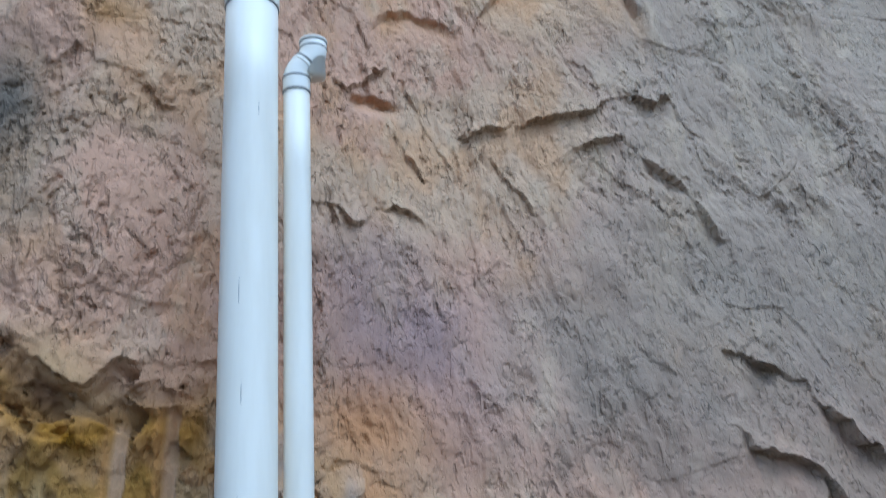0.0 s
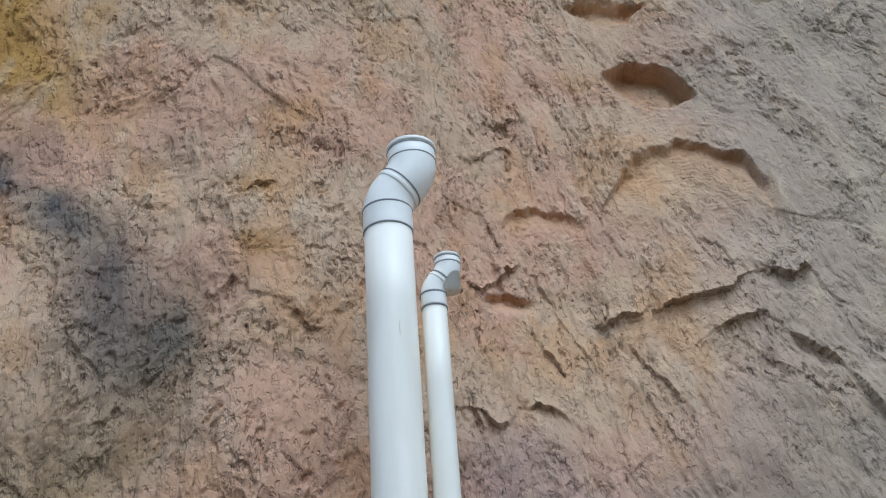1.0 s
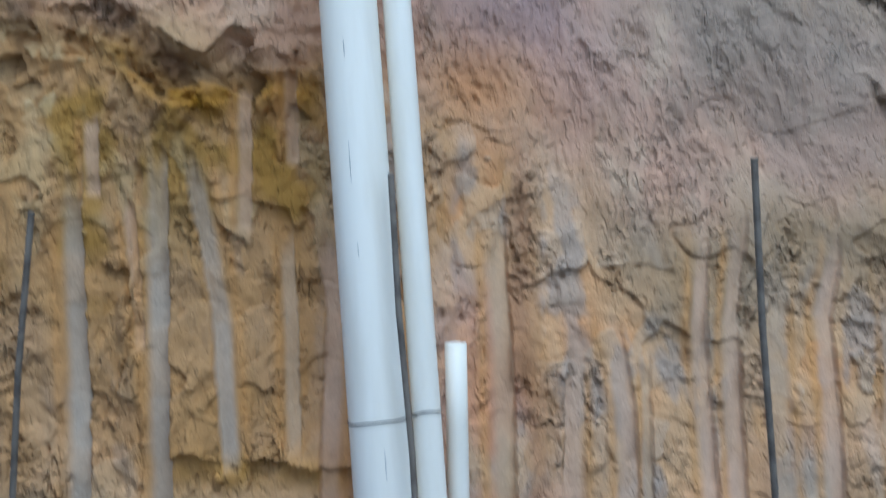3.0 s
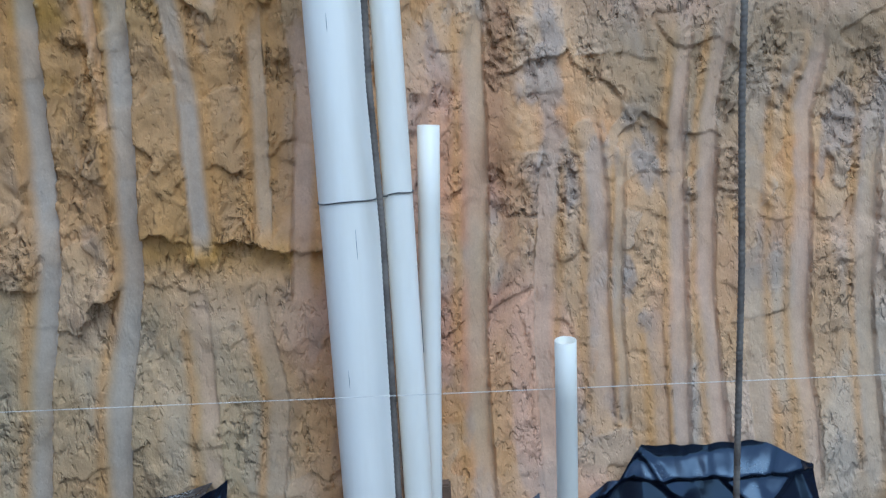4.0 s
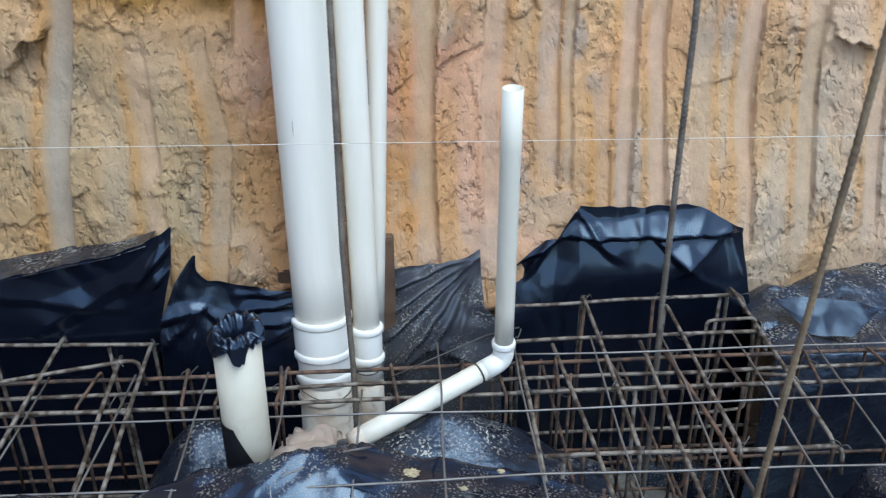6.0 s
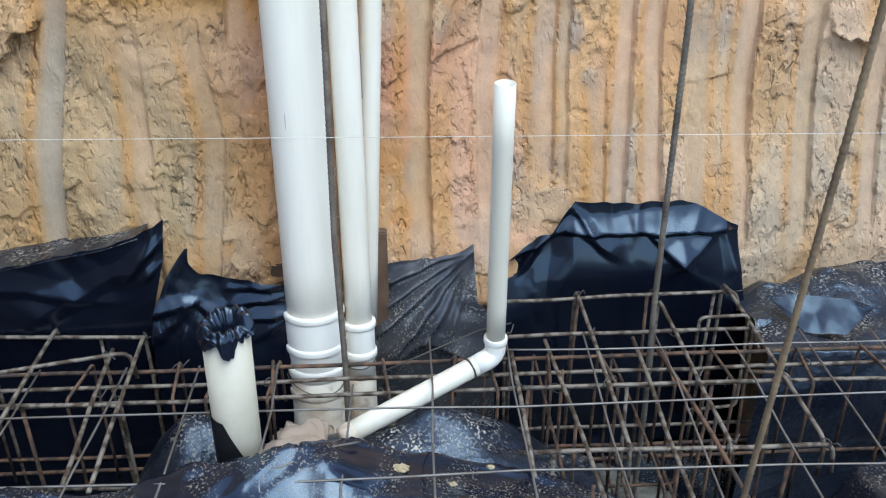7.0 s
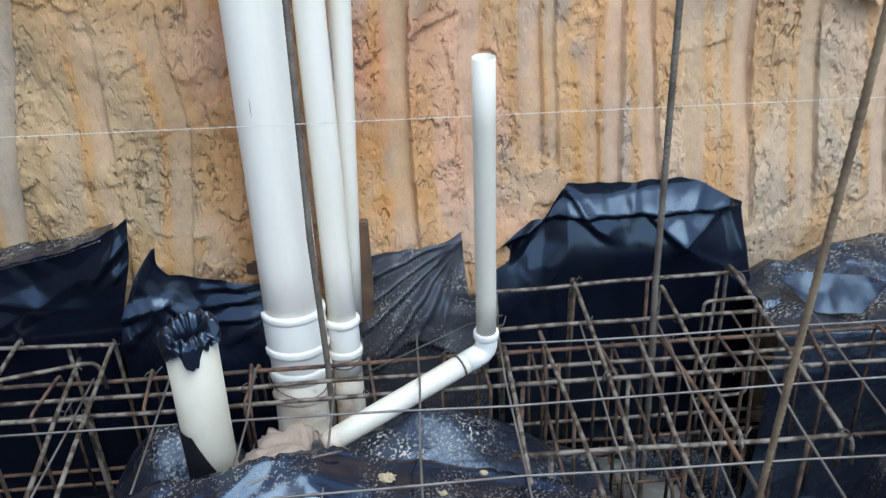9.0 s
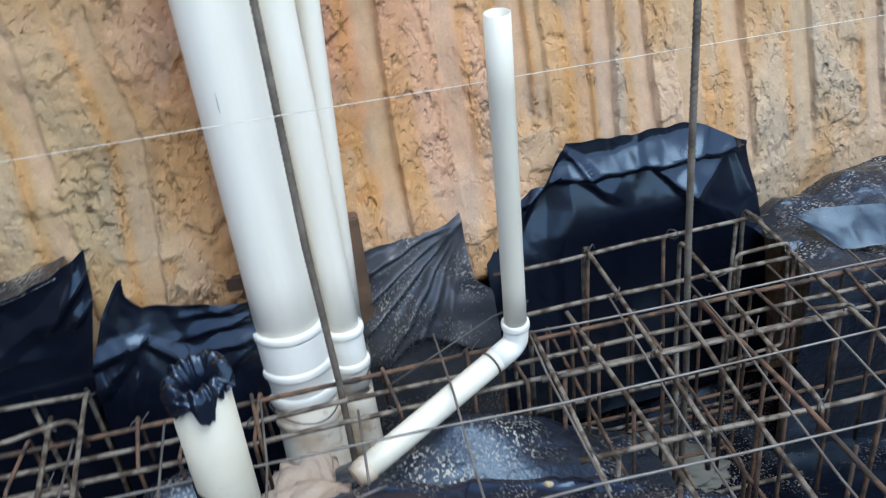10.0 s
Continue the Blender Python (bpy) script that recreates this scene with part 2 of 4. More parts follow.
def bent(points, radius=0.02, steps=5):
    """The path through points with rounded corners."""
    pts = [Vector(p) for p in points]
    out = [pts[0]]
    for a, b, c in zip(pts, pts[1:], pts[2:]):
        r = min(radius, (a - b).length * 0.49, (c - b).length * 0.49)
        p, q = b + (a - b).normalized() * r, b + (c - b).normalized() * r
        out += [(1 - t) ** 2 * p + 2 * t * (1 - t) * b + t * t * q for t in (k / steps for k in range(steps + 1))]
    return out + [pts[-1]]


def grid_mesh(name, P, mat, colour=None, cut=None):
    """A sheet from an array of points, rows by columns."""
    rows, cols = P.shape[:2]
    me = bpy.data.meshes.new(name)
    idx = np.arange(rows * cols).reshape(rows, cols)
    quads = np.stack([idx[:-1, :-1], idx[:-1, 1:], idx[1:, 1:], idx[1:, :-1]], -1).reshape(-1, 4)
    me.vertices.add(rows * cols)
    me.vertices.foreach_set("co", P.reshape(-1).astype(np.float32))
    me.loops.add(quads.size)
    me.loops.foreach_set("vertex_index", quads.reshape(-1).astype(np.int32))
    me.polygons.add(len(quads))
    me.polygons.foreach_set("loop_start", np.arange(0, quads.size, 4, dtype=np.int32))
    me.polygons.foreach_set("use_smooth", np.ones(len(quads), dtype=bool))
    me.materials.append(mat)
    me.update(calc_edges=True)
    if colour is not None:
        a = me.color_attributes.new("soil", "FLOAT_COLOR", "POINT")
        a.data.foreach_set("color", np.concatenate([colour.reshape(-1, 3), np.ones((rows * cols, 1))], 1).reshape(-1).astype(np.float32))
    if cut is not None:
        a = me.attributes.new("roughness_of_cut", "FLOAT", "POINT")
        a.data.foreach_set("value", cut.reshape(-1).astype(np.float32))
    return me


def box_mesh(name, a, b, mat, bevel=0.0):
    bm = bmesh.new()
    bmesh.ops.create_cube(bm, size=1)
    for v in bm.verts:
        v.co = Vector([a[i] + (v.co[i] + 0.5) * (b[i] - a[i]) for i in range(3)])
    if bevel:
        bmesh.ops.bevel(bm, geom=list(bm.edges), offset=bevel, segments=2, affect="EDGES")
    me = bpy.data.meshes.new(name)
    bm.to_mesh(me)
    bm.free()
    me.materials.append(mat)
    return me


# ---- the cut bank ----
def bank_face(x, z):
    k = smooth(-0.45, 0.45, x)
    back = 0.14 * smooth(-0.05, -0.17, z) * smooth(0.95, 0.80, x)
    z = np.maximum(z, 0)
    return back + (1.50 + 0.13 * z) * (1 - k) + (1.63 + 0.26 * z + 0.1 * (x - 0.5)) * k


# tooth marks of the digger's bucket: the way down as x, z points, then width and depth
MARKS_WEST = [
    (((-0.560, 1.22), (-0.572, 1.05), (-0.578, 0.60), (-0.618, 0.37), (-0.660, 0.00)), 0.042, 1.0), (((-0.462, 1.12), (-0.452, 0.84)), 0.024, 0.8),
    (((-0.405, 1.26), (-0.416, 0.87), (-0.424, 0.57), (-0.467, 0.36), (-0.500, 0.05)), 0.044, 1.1), (((-0.339, 1.22), (-0.300, 0.90), (-0.288, 0.62)), 0.038, 1.0),
    (((-0.312, 0.56), (-0.307, 0.30), (-0.304, 0.05)), 0.036, 0.6), (((-0.240, 1.33), (-0.255, 1.05)), 0.026, 0.7), (((-0.183, 1.05), (-0.176, 0.64)), 0.027, 0.9),
    (((-0.155, 1.36), (-0.166, 1.17)), 0.026, 0.7), (((-0.111, 1.05), (-0.094, 0.88), (-0.115, 0.52)), 0.036, 0.8), (((-0.205, 0.54), (-0.175, 0.33), (-0.200, 0.05)), 0.032, 0.5),
    (((-0.730, 1.25), (-0.790, 0.00)), 0.038, 1.0), (((-0.522, 1.29), (-0.526, 1.13)), 0.028, 0.8),
]
MARKS_EAST = [
    (((0.226, 1.08), (0.222, 0.80), (0.198, 0.30), (0.207, 0.06)), 0.046, 1.1), (((0.395, 0.80), (0.368, 0.70), (0.341, 0.37), (0.345, 0.05)), 0.038, 0.9),
    (((0.448, 0.84), (0.470, 0.64), (0.458, 0.36), (0.455, 0.20)), 0.042, 0.8), (((0.519, 0.76), (0.495, 0.40), (0.500, 0.18)), 0.020, 0.8), (((0.675, 1.04), (0.635, 0.79), (0.622, 0.35), (0.618, 0.10)), 0.036, 1.0),
    (((0.762, 1.04), (0.706, 0.79), (0.686, 0.45), (0.700, 0.10)), 0.038, 1.0), (((0.838, 0.90), (0.807, 0.78), (0.782, 0.45), (0.790, 0.05)), 0.040, 0.9), (((0.570, 0.40), (0.575, 0.05)), 0.034, 0.5),
]
MARKS_FAR_EAST = [
    (((0.971, 0.98), (0.909, 0.78), (0.888, 0.38), (0.890, 0.05)), 0.040, 1.0), (((1.060, 0.80), (1.045, 0.66), (1.024, 0.43), (1.030, 0.05)), 0.040, 0.9),
    (((1.180, 0.85), (1.190, 0.05)), 0.038, 0.8), (((1.320, 0.80), (1.340, 0.05)), 0.038, 0.8),
]
# hollows left by fallen lumps: the upper rim from west to east, the lower rim where there is one, depth, fall
HOLLOWS = [
    (((0.535, 2.42), (0.564, 2.477), (0.66, 2.655), (0.75, 2.715), (0.857, 2.756), (0.968, 2.692), (1.055, 2.722), (1.085, 2.58)), None, 0.064, 0.15),
    (((0.66, 3.075), (0.711, 3.123), (0.784, 3.146), (0.871, 3.132), (0.935, 3.065), (0.985, 2.985)), ((0.66, 3.075), (0.713, 2.976), (0.798, 2.882), (0.902, 2.921), (0.985, 2.985)), 0.110, 0.24),
    (((0.58, 3.47), (0.72, 3.50), (0.88, 3.46)), ((0.58, 3.43), (0.71, 3.346), (0.813, 3.346), (0.88, 3.44)), 0.07, 0.12),
    (((0.172, 2.128), (0.191, 2.142), (0.253, 2.162), (0.309, 2.164)), ((0.172, 2.112), (0.189, 2.102), (0.309, 2.100)), 0.050, 0.06),
    (((0.235, 2.375), (0.293, 2.432), (0.371, 2.468), (0.438, 2.469), (0.488, 2.425)), None, 0.034, 0.06),
]
# ledges, each a line from west to east, with its depth and fall
LEDGES = [
    (((0.49, 2.10), (0.60, 2.104), (0.712, 2.129), (0.849, 2.183), (1.021, 2.228), (1.121, 2.237), (1.17, 2.13)), 0.026, 0.07), (((0.74, 1.99), (0.833, 2.05), (0.936, 2.089), (1.014, 2.035), (1.075, 1.981), (1.121, 1.888), (1.17, 1.80)), 0.024, 0.05),
    (((0.085, 1.808), (0.156, 1.820), (0.23, 1.813), (0.294, 1.826), (0.34, 1.805)), 0.022, 0.035), (((1.12, 1.475), (1.211, 1.441), (1.30, 1.385), (1.38, 1.27), (1.45, 1.18)), 0.045, 0.05), (((1.09, 1.275), (1.194, 1.245), (1.267, 1.184), (1.33, 1.10)), 0.040, 0.05),
    (((-0.43, 0.645), (-0.36, 0.635), (-0.287, 0.624), (-0.194, 0.606), (-0.04, 0.578)), 0.024, 0.035), (((1.05, 0.52), (1.09, 0.455), (1.14, 0.430), (1.26, 0.46)), 0.024, 0.05), (((-0.60, 0.478), (-0.541, 0.480), (-0.507, 0.505), (-0.45, 0.537)), 0.026, 0.05),
]
SMALL_LEDGES = [
    (((0.335, 2.20), (0.38, 2.12), (0.43, 2.02), (0.455, 1.93)), 0.020, 0.03), (((0.285, 2.08), (0.33, 1.99), (0.37, 1.92)), 0.016, 0.025), (((0.555, 2.00), (0.60, 1.91), (0.66, 1.86)), 0.014, 0.025),
    (((0.165, 2.585), (0.227, 2.641), (0.292, 2.672)), 0.024, 0.03), (((0.215, 2.742), (0.281, 2.796), (0.364, 2.819)), 0.022, 0.03), (((-0.275, 2.042), (-0.242, 2.023), (-0.215, 1.980)), 0.028, 0.035),
    (((-0.42, 2.072), (-0.391, 2.096), (-0.353, 2.090), (-0.30, 2.065)), 0.018, 0.02), (((0.165, 2.160), (0.226, 2.200), (0.30, 2.222)), 0.020, 0.025), (((-0.40, 2.375), (-0.33, 2.392)), 0.018, 0.02), (((-0.37, 2.195), (-0.30, 2.21)), 0.018, 0.025),
]
# the overhang above the yellow seam
SEAM = ((-1.0, 1.55), (-0.789, 1.546), (-0.721, 1.575), (-0.661, 1.534), (-0.58, 1.527), (-0.512, 1.521), (-0.443, 1.497), (-0.355, 1.416), (-0.302, 1.389), (-0.259, 1.434), (-0.184, 1.431), (-0.09, 1.418))


def line_in(x, pts):
    return np.interp(x, [p[0] for p in pts], [p[1] for p in pts]), smooth(pts[0][0] - 0.04, pts[0][0] + 0.03, x) * (1 - smooth(pts[-1][0] - 0.03, pts[-1][0] + 0.04, x))


def terraces(v, steps, sharp=0.82):
    """Turns a rolling height into flat skins with crisp edges."""
    t = v * steps
    f = np.floor(t)
    return (f + smooth(sharp, 1.0, t - f)) / steps


def bank_relief(x, z):
    """How far the cut stands out from its plane, its mineral colour with painted seam shade, and how rough it is."""
    wx = x + 0.05 * fbm(2.6 * x, 2.6 * z, 3, 11)
    wz = z + 0.05 * fbm(2.6 * x, 2.6 * z, 3, 23)
    edge = 1.40 - 0.38 * smooth(-0.1, 0.55, x) + 0.22 * np.maximum(-0.12 - x, 0) + 0.05 * perlin(4 * x, 4 * z, 5)
    upper = smooth(-0.10, 0.10, z - edge)
    lean = 0.06 + 0.30 * smooth(-0.2, 0.9, x)
    u = wx + lean * wz
    broad = 0.030 * fbm(1.4 * x, 1.4 * z, 3, 3)
    fine = fbm(48 * u, 30 * wz, 2, 31)
    drift = smooth(-0.15, 0.35, fbm(3.4 * u, 2.2 * wz, 3, 53))
    drift2 = smooth(-0.10, 0.35, fbm(5.5 * u + 9, 3.4 * wz, 3, 57))
    drift3 = smooth(-0.05, 0.30, fbm(6.5 * wx, 5.0 * wz, 3, 59))
    skin1 = fbm(6.5 * u, 3.6 * wz, 4, 61, 0.55)
    skin2 = fbm(17 * u, 7.5 * wz, 3, 67, 0.55)
    skin3 = fbm(30 * u, 24 * wz, 3, 71, 0.6)
    grooves = fbm(30 * u, 2.6 * wz, 3, 41)
    f1, c1, j1 = facets(4.5 * u, 2.6 * wz, 101)
    f2, c2, j2 = facets(8.0 * wx + 0.9 * fbm(9 * x, 9 * z, 2, 81), 6.5 * wz, 131)
    f3, c3, j3 = facets(19 * wx + 0.9 * fbm(20 * x, 20 * z, 2, 84), 13 * wz + 0.7 * fbm(20 * x, 20 * z, 2, 83), 151)
    calm = smooth(0.12, 0.42, x + 0.1 * perlin(3 * x, 3 * z, 95)) * smooth(2.02, 1.80, z + 0.12 * perlin(3 * x, 3 * z, 96))
    crisp = 1 - 0.55 * calm
    high = 0.004 * f1 + 0.009 * (skin1 * (1 - 0.8 * drift) + terraces(skin1, 2.6, 0.88) * 0.8 * drift) + 0.0075 * crisp * drift2 * terraces(skin2, 2.0) + 0.0040 * crisp * drift3 * terraces(skin3, 1.6)
    high = high + 0.0040 * grooves * (0.25 + 0.75 * drift) + 0.0036 * crisp * drift3 * terraces(fbm(40 * u, 6.5 * wz, 3, 45), 2.0, 0.75) + 0.0008 * fine
    chipped = smooth(0.0, 0.28, fbm(7.5 * wx, 5.5 * wz, 3, 109)) * (0.6 + 0.4 * smooth(0.45, 0.7, z))
    rock = fbm(9 * wx, 6 * wz, 4, 107, 0.6)
    low = 0.010 * f2 + 0.009 * rock * (1 - 0.7 * chipped) + 0.0075 * chipped * terraces(rock, 3.0) + chipped * (0.010 * f3 + 0.0065 * terraces(skin3, 2.0)) + 0.004 * drift2 * terraces(skin2, 1.5) + 0.0006 * fine
    nicks = smooth(0.36, 0.44, perlin(44 * u + 0.5 * fine, 27 * wz + 9 * u + 0.5 * fine, 73)) * (0.2 + 0.8 * drift2)
    flat = 0.92 - 0.50 * smooth(0.66, 0.45, z)
    d = flat * low * (1 - upper) + high * upper - 0.007 * nicks * (0.5 * flat * chipped * (1 - upper) + crisp * upper)
    rough = (0.44 + 0.55 * chipped) * (1 - upper) + (0.70 + 0.45 * drift2) * (1 - 0.2 * calm) * upper

    # mineral colours, and painted shade under the seam's overhang
    def paint(col, rgb, w):
        return col + (np.array(linear(rgb)) - col) * np.clip(w, 0, 1)[..., None]

    def spot(cx, cz, rx, rz):
        return np.exp(-(((x - cx) / rx) ** 2 + ((z - cz) / rz) ** 2))

    n1, n2, n3 = fbm(2.2 * x, 1.8 * z, 4, 201), fbm(5 * x, 3.2 * z, 4, 211), fbm(12 * x, 5 * z, 3, 221)
    tan, pink, orange, grey, ochre = (202, 177, 152), (208, 170, 148), (206, 165, 124), (174, 166, 154), (206, 170, 130)
    col = np.zeros(x.shape + (3,)) + np.array(linear(tan))
    col = paint(col, pink, smooth(-0.35, 0.25, n1) * 0.85)
    col = paint(col, orange, smooth(0.05, 0.6, n2) * 0.5)
    col = paint(col, grey, smooth(0.45, 1.2, x + 0.3 * n1 - 0.12 * (z - 2)) * 0.8 * smooth(1.2, 1.6, z + 0.2 * n1))
    col = paint(col, (188, 148, 78), smooth(2.45, 2.75, z + 0.15 * n2) * smooth(-0.66, -0.92, x + 0.12 * n2 + 0.25 * (z - 2.6)) * 0.9)
    col = paint(col, (190, 144, 88), (spot(-0.36, 2.38, 0.06, 0.035) + spot(-0.33, 2.20, 0.07, 0.04) + spot(-0.28, 2.62, 0.08, 0.05)) * (0.6 + 0.5 * n3))
    col = paint(col, (214, 198, 174), smooth(0.25, 0.6, n3) * 0.3)
    axis = np.interp(z, (1.85, 1.95, 2.065, 2.234, 2.37, 2.43), (-0.64, -0.66, -0.668, -0.735, -0.86, -1.0))
    stain = np.exp(-((x - axis + 0.03 * n2) / 0.085) ** 2) * smooth(1.78, 1.95, z) * smooth(2.62, 2.40, z)
    col = paint(col, (98, 98, 99), stain * (0.85 + 0.5 * n2))
    col = paint(col, (76, 80, 86), spot(-0.685, 2.12, 0.05, 0.12) * (0.75 + 0.5 * n3))
    col = paint(col, (116, 110, 102), spot(-0.56, 1.96, 0.15, 0.20) * (0.8 + 0.4 * n2))
    col = paint(col, (136, 118, 92), spot(-0.72, 1.68, 0.22, 0.16) * (0.7 + 0.4 * n2))
    plum = np.exp(-(((x - 0.30) / 0.22) ** 2 + ((z - 1.52 + 0.35 * (x - 0.3)) / 0.24) ** 4))
    col = paint(col, (168, 146, 144), plum * (0.95 + 0.6 * n2))
    col = paint(col, (148, 137, 127), smooth(0.45, 0.8, x + 0.25 * n2) * smooth(0.95, 1.15, z) * (1 - smooth(1.5, 2.0, z + 0.3 * n2)) * (0.65 + 0.3 * n2))
    col = paint(col, (196, 146, 102), spot(0.20, 1.30, 0.17, 0.12) * 0.9)
    low_col = np.zeros_like(col) + np.array(linear(ochre))
    low_col = paint(low_col, (202, 178, 152), smooth(0.35, 0.75, c2 + 0.4 * n2) * 0.8)
    low_col = paint(low_col, (210, 156, 106), smooth(0.25, -0.15, c2 + 0.4 * n2) * 0.85)
    low_col = paint(low_col, (158, 154, 152), smooth(0.0, 0.45, n3 + 0.2 * (c3 - 0.5) + 0.35 * chipped) * 0.55)
    low_col = paint(low_col, (206, 144, 110), np.exp(-(((x - 0.19) / 0.11) ** 2 + ((z - 0.50) / 0.42) ** 4)) * smooth(-0.35, 0.25, n2) * 0.75)
    low_col = paint(low_col, (206, 138, 104), spot(-0.09, 0.42, 0.05, 0.26) * (0.6 + 0.4 * n2))
    low_col = paint(low_col, (216, 176, 150), smooth(-0.15, 0.35, fbm(3.3 * x, 2.2 * z, 3, 231)) * smooth(0.62, 0.5, z) * 0.8)
    low_col = paint(low_col, (202, 178, 146), smooth(0.1, -0.45, n2) * smooth(-0.02, -0.3, x) * 0.6)
    low_col = paint(low_col, (196, 182, 160), smooth(0.55, 0.85, x + 0.1 * n2) * smooth(0.62, 0.4, z + 0.1 * n1) * 0.6)
    low_col = paint(low_col, (196, 150, 92), smooth(0.1, 0.45, perlin(9 * x, 2.2 * z, 237)) * 0.5)
    west = smooth(-0.02, -0.14, x + 0.05 * n2)
    low_col = paint(low_col, (176, 160, 126), smooth(-0.06, -0.24, x + 0.06 * n2) * smooth(0.64, 0.52, z) * (0.55 + 0.4 * n2))
    low_col = paint(low_col, (196, 152, 98), west * (0.4 + 0.5 * n1) * smooth(0.45, 0.62, z))
    low_col = paint(low_col, (168, 130, 78), west * smooth(0.50, 0.85, z + 0.15 * n1) * 0.55)
    low_col = paint(low_col, (196, 148, 64), west * np.exp(-((z - 0.60 + 0.12 * (x + 0.2)) / 0.035) ** 2) * smooth(-0.46, -0.38, x) * (0.5 + 0.5 * n3))
    low_col = paint(low_col, (152, 134, 108), smooth(0.40, 0.60, x + 0.1 * n2) * smooth(0.66, 0.90, z + 0.1 * n1) * 0.75)
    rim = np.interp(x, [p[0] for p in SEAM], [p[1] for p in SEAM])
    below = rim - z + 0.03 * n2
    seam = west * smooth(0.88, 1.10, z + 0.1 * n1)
    low_col = paint(low_col, (160, 124, 48), seam * smooth(-0.1, 0.35, n2) * 0.75)
    low_col = paint(low_col, (200, 178, 134), seam * smooth(0.60, 0.8, c2 + 0.3 * n3) * 0.4)
    low_col = paint(low_col, (172, 126, 24), west * np.exp(-((below - 0.10) / 0.045) ** 2) * smooth(-0.55, -0.40, x) * (0.85 + 0.4 * n3))
    # brown clay below the rim, darkened further to paint the overhang's shade
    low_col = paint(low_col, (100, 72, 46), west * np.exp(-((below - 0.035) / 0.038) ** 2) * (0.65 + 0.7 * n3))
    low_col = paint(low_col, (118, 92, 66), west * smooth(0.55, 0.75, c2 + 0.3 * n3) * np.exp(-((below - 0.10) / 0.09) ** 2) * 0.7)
    low_col = paint(low_col, (206, 190, 150), west * smooth(0.30, 0.10, c3) * np.exp(-((below - 0.17) / 0.08) ** 2) * smooth(-0.40, -0.50, x) * 0.7)
    low_col = paint(low_col, (150, 110, 84), np.exp(-((x - 0.27 + 0.03 * n2) / 0.03) ** 2) * smooth(0.3, 0.5, z) * 0.5)
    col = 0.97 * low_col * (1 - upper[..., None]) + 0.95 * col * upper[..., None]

    ragged = 0.026 * fbm(8 * x, 6 * z, 4, 321, 0.52) + 0.005 * fbm(45 * x, 38 * z, 2, 323)
    for top, bottom, depth, fall in HOLLOWS:
        zl, w = line_in(x, top)
        w = w * smooth(-0.04, 0.30, (x - top[0][0]) / (top[-1][0] - top[0][0]))
        s = zl - z + ragged
        inside = w * smooth(0.0, 0.020 + 0.022 * smooth(-0.2, 0.3, perlin(7 * x, 7 * z, 325)), s) * np.exp(-np.maximum(s, 0) / fall)
        if bottom:
            inside = inside * smooth(-0.004, 0.030, z - line_in(x, bottom)[0] + ragged)
        bowl = w * smooth(0.0, 0.010, s) * smooth(3.2 * fall, 0.6 * fall, s)
        d = d * (1 - 0.65 * bowl) - depth * inside + 0.005 * bowl * (saw(40 * z + 7 * x + 2.6 * fbm(8 * x, 11 * z, 3, 9)) - 0.5) + 0.003 * w * smooth(-0.03, 0.0, s) * (s < 0)
        col = paint(col, (212, 168, 122), inside * 0.6)
        rough = rough * (1 - 0.45 * bowl)
    for pts, depth, fall in LEDGES + SMALL_LEDGES + [(SEAM, 0.016, 0.03)]:
        zl, w = line_in(x, pts)
        s = z - zl + 1.3 * ragged
        depth = depth * (0.15 + 0.70 * smooth(-0.3, 0.3, perlin(9 * x, 9 * z, 327)))
        d = d + w * depth * np.where(s > 0, np.exp(-np.maximum(s, 0) / fall), -0.8 * np.exp(np.minimum(s, 0) / (fall * 1.3)))
    # broken pockets under the overhang
    pocket = west * smooth(0.0, 0.03, below) * smooth(0.26, 0.10, below) * smooth(-0.05, 0.25, perlin(11 * wx, 9 * wz, 329))
    blocks = west * smooth(-0.01, 0.03, below) * smooth(0.26, 0.12, below)
    d = d - 0.008 * pocket - blocks * (0.024 * (c2 - 0.5) + 0.026 * f2 + 0.016 * f3)
    # smooth tooth marks
    for k, (pts, width, depth) in enumerate(MARKS_WEST + MARKS_EAST + MARKS_FAR_EAST):
        z1, z0 = pts[0][1], pts[-1][1]
        t = (z - z0) / (z1 - z0)
        axis = np.interp(z, [p[1] for p in pts[::-1]], [p[0] for p in pts[::-1]]) + 0.004 * perlin(2.4 * z + 7 * k, 0.5 + 0 * z, 331) + 0.0012 * perlin(11 * z, 0.5 + 7.7 * k + 0 * z, 333)
        # each tooth leans: it fades in on one side and cuts a crisp edge on the other
        side = -1 if k % 5 == 3 else 1
        e = side * (x - axis) / (width * 0.5 * (1 + 0.10 * perlin(5 * z, 3.3 * k + 0 * z, 341))) + 0.06 * fine
        ends = smooth(-0.06, 0.06, t) * (1 - smooth(0.84, 1.0, t + 0.06 * perlin(45 * x, 6 * z, 347)))
        worn = np.clip(1 - 0.85 * smooth(0.20, 0.50, fbm(6 * x + 3 * k, 5 * z, 3, 351)) * (1.3 - depth), 0, 1)
        m = smooth(-1.5, -0.75, e) * smooth(1.10, 0.98, e) * ends * worn * min(1, 0.30 + 0.70 * depth)
        d = d * (1 - 0.92 * m) - m * (0.001 + 0.0065 * depth * (1 + np.clip(e, -1, 1)))
        d = d + 0.004 * depth * worn * ends * smooth(0.98, 1.12, e) * smooth(2.2, 1.2, e)
        tint = (180, 173, 162) if k in (0, 2, 3, 10) else (200, 174, 152) if k % 3 else (194, 172, 144)
        col = paint(col, (198, 150, 92), np.exp(-((e + 1.55) / 0.55) ** 2) * ends * worn * 0.6)
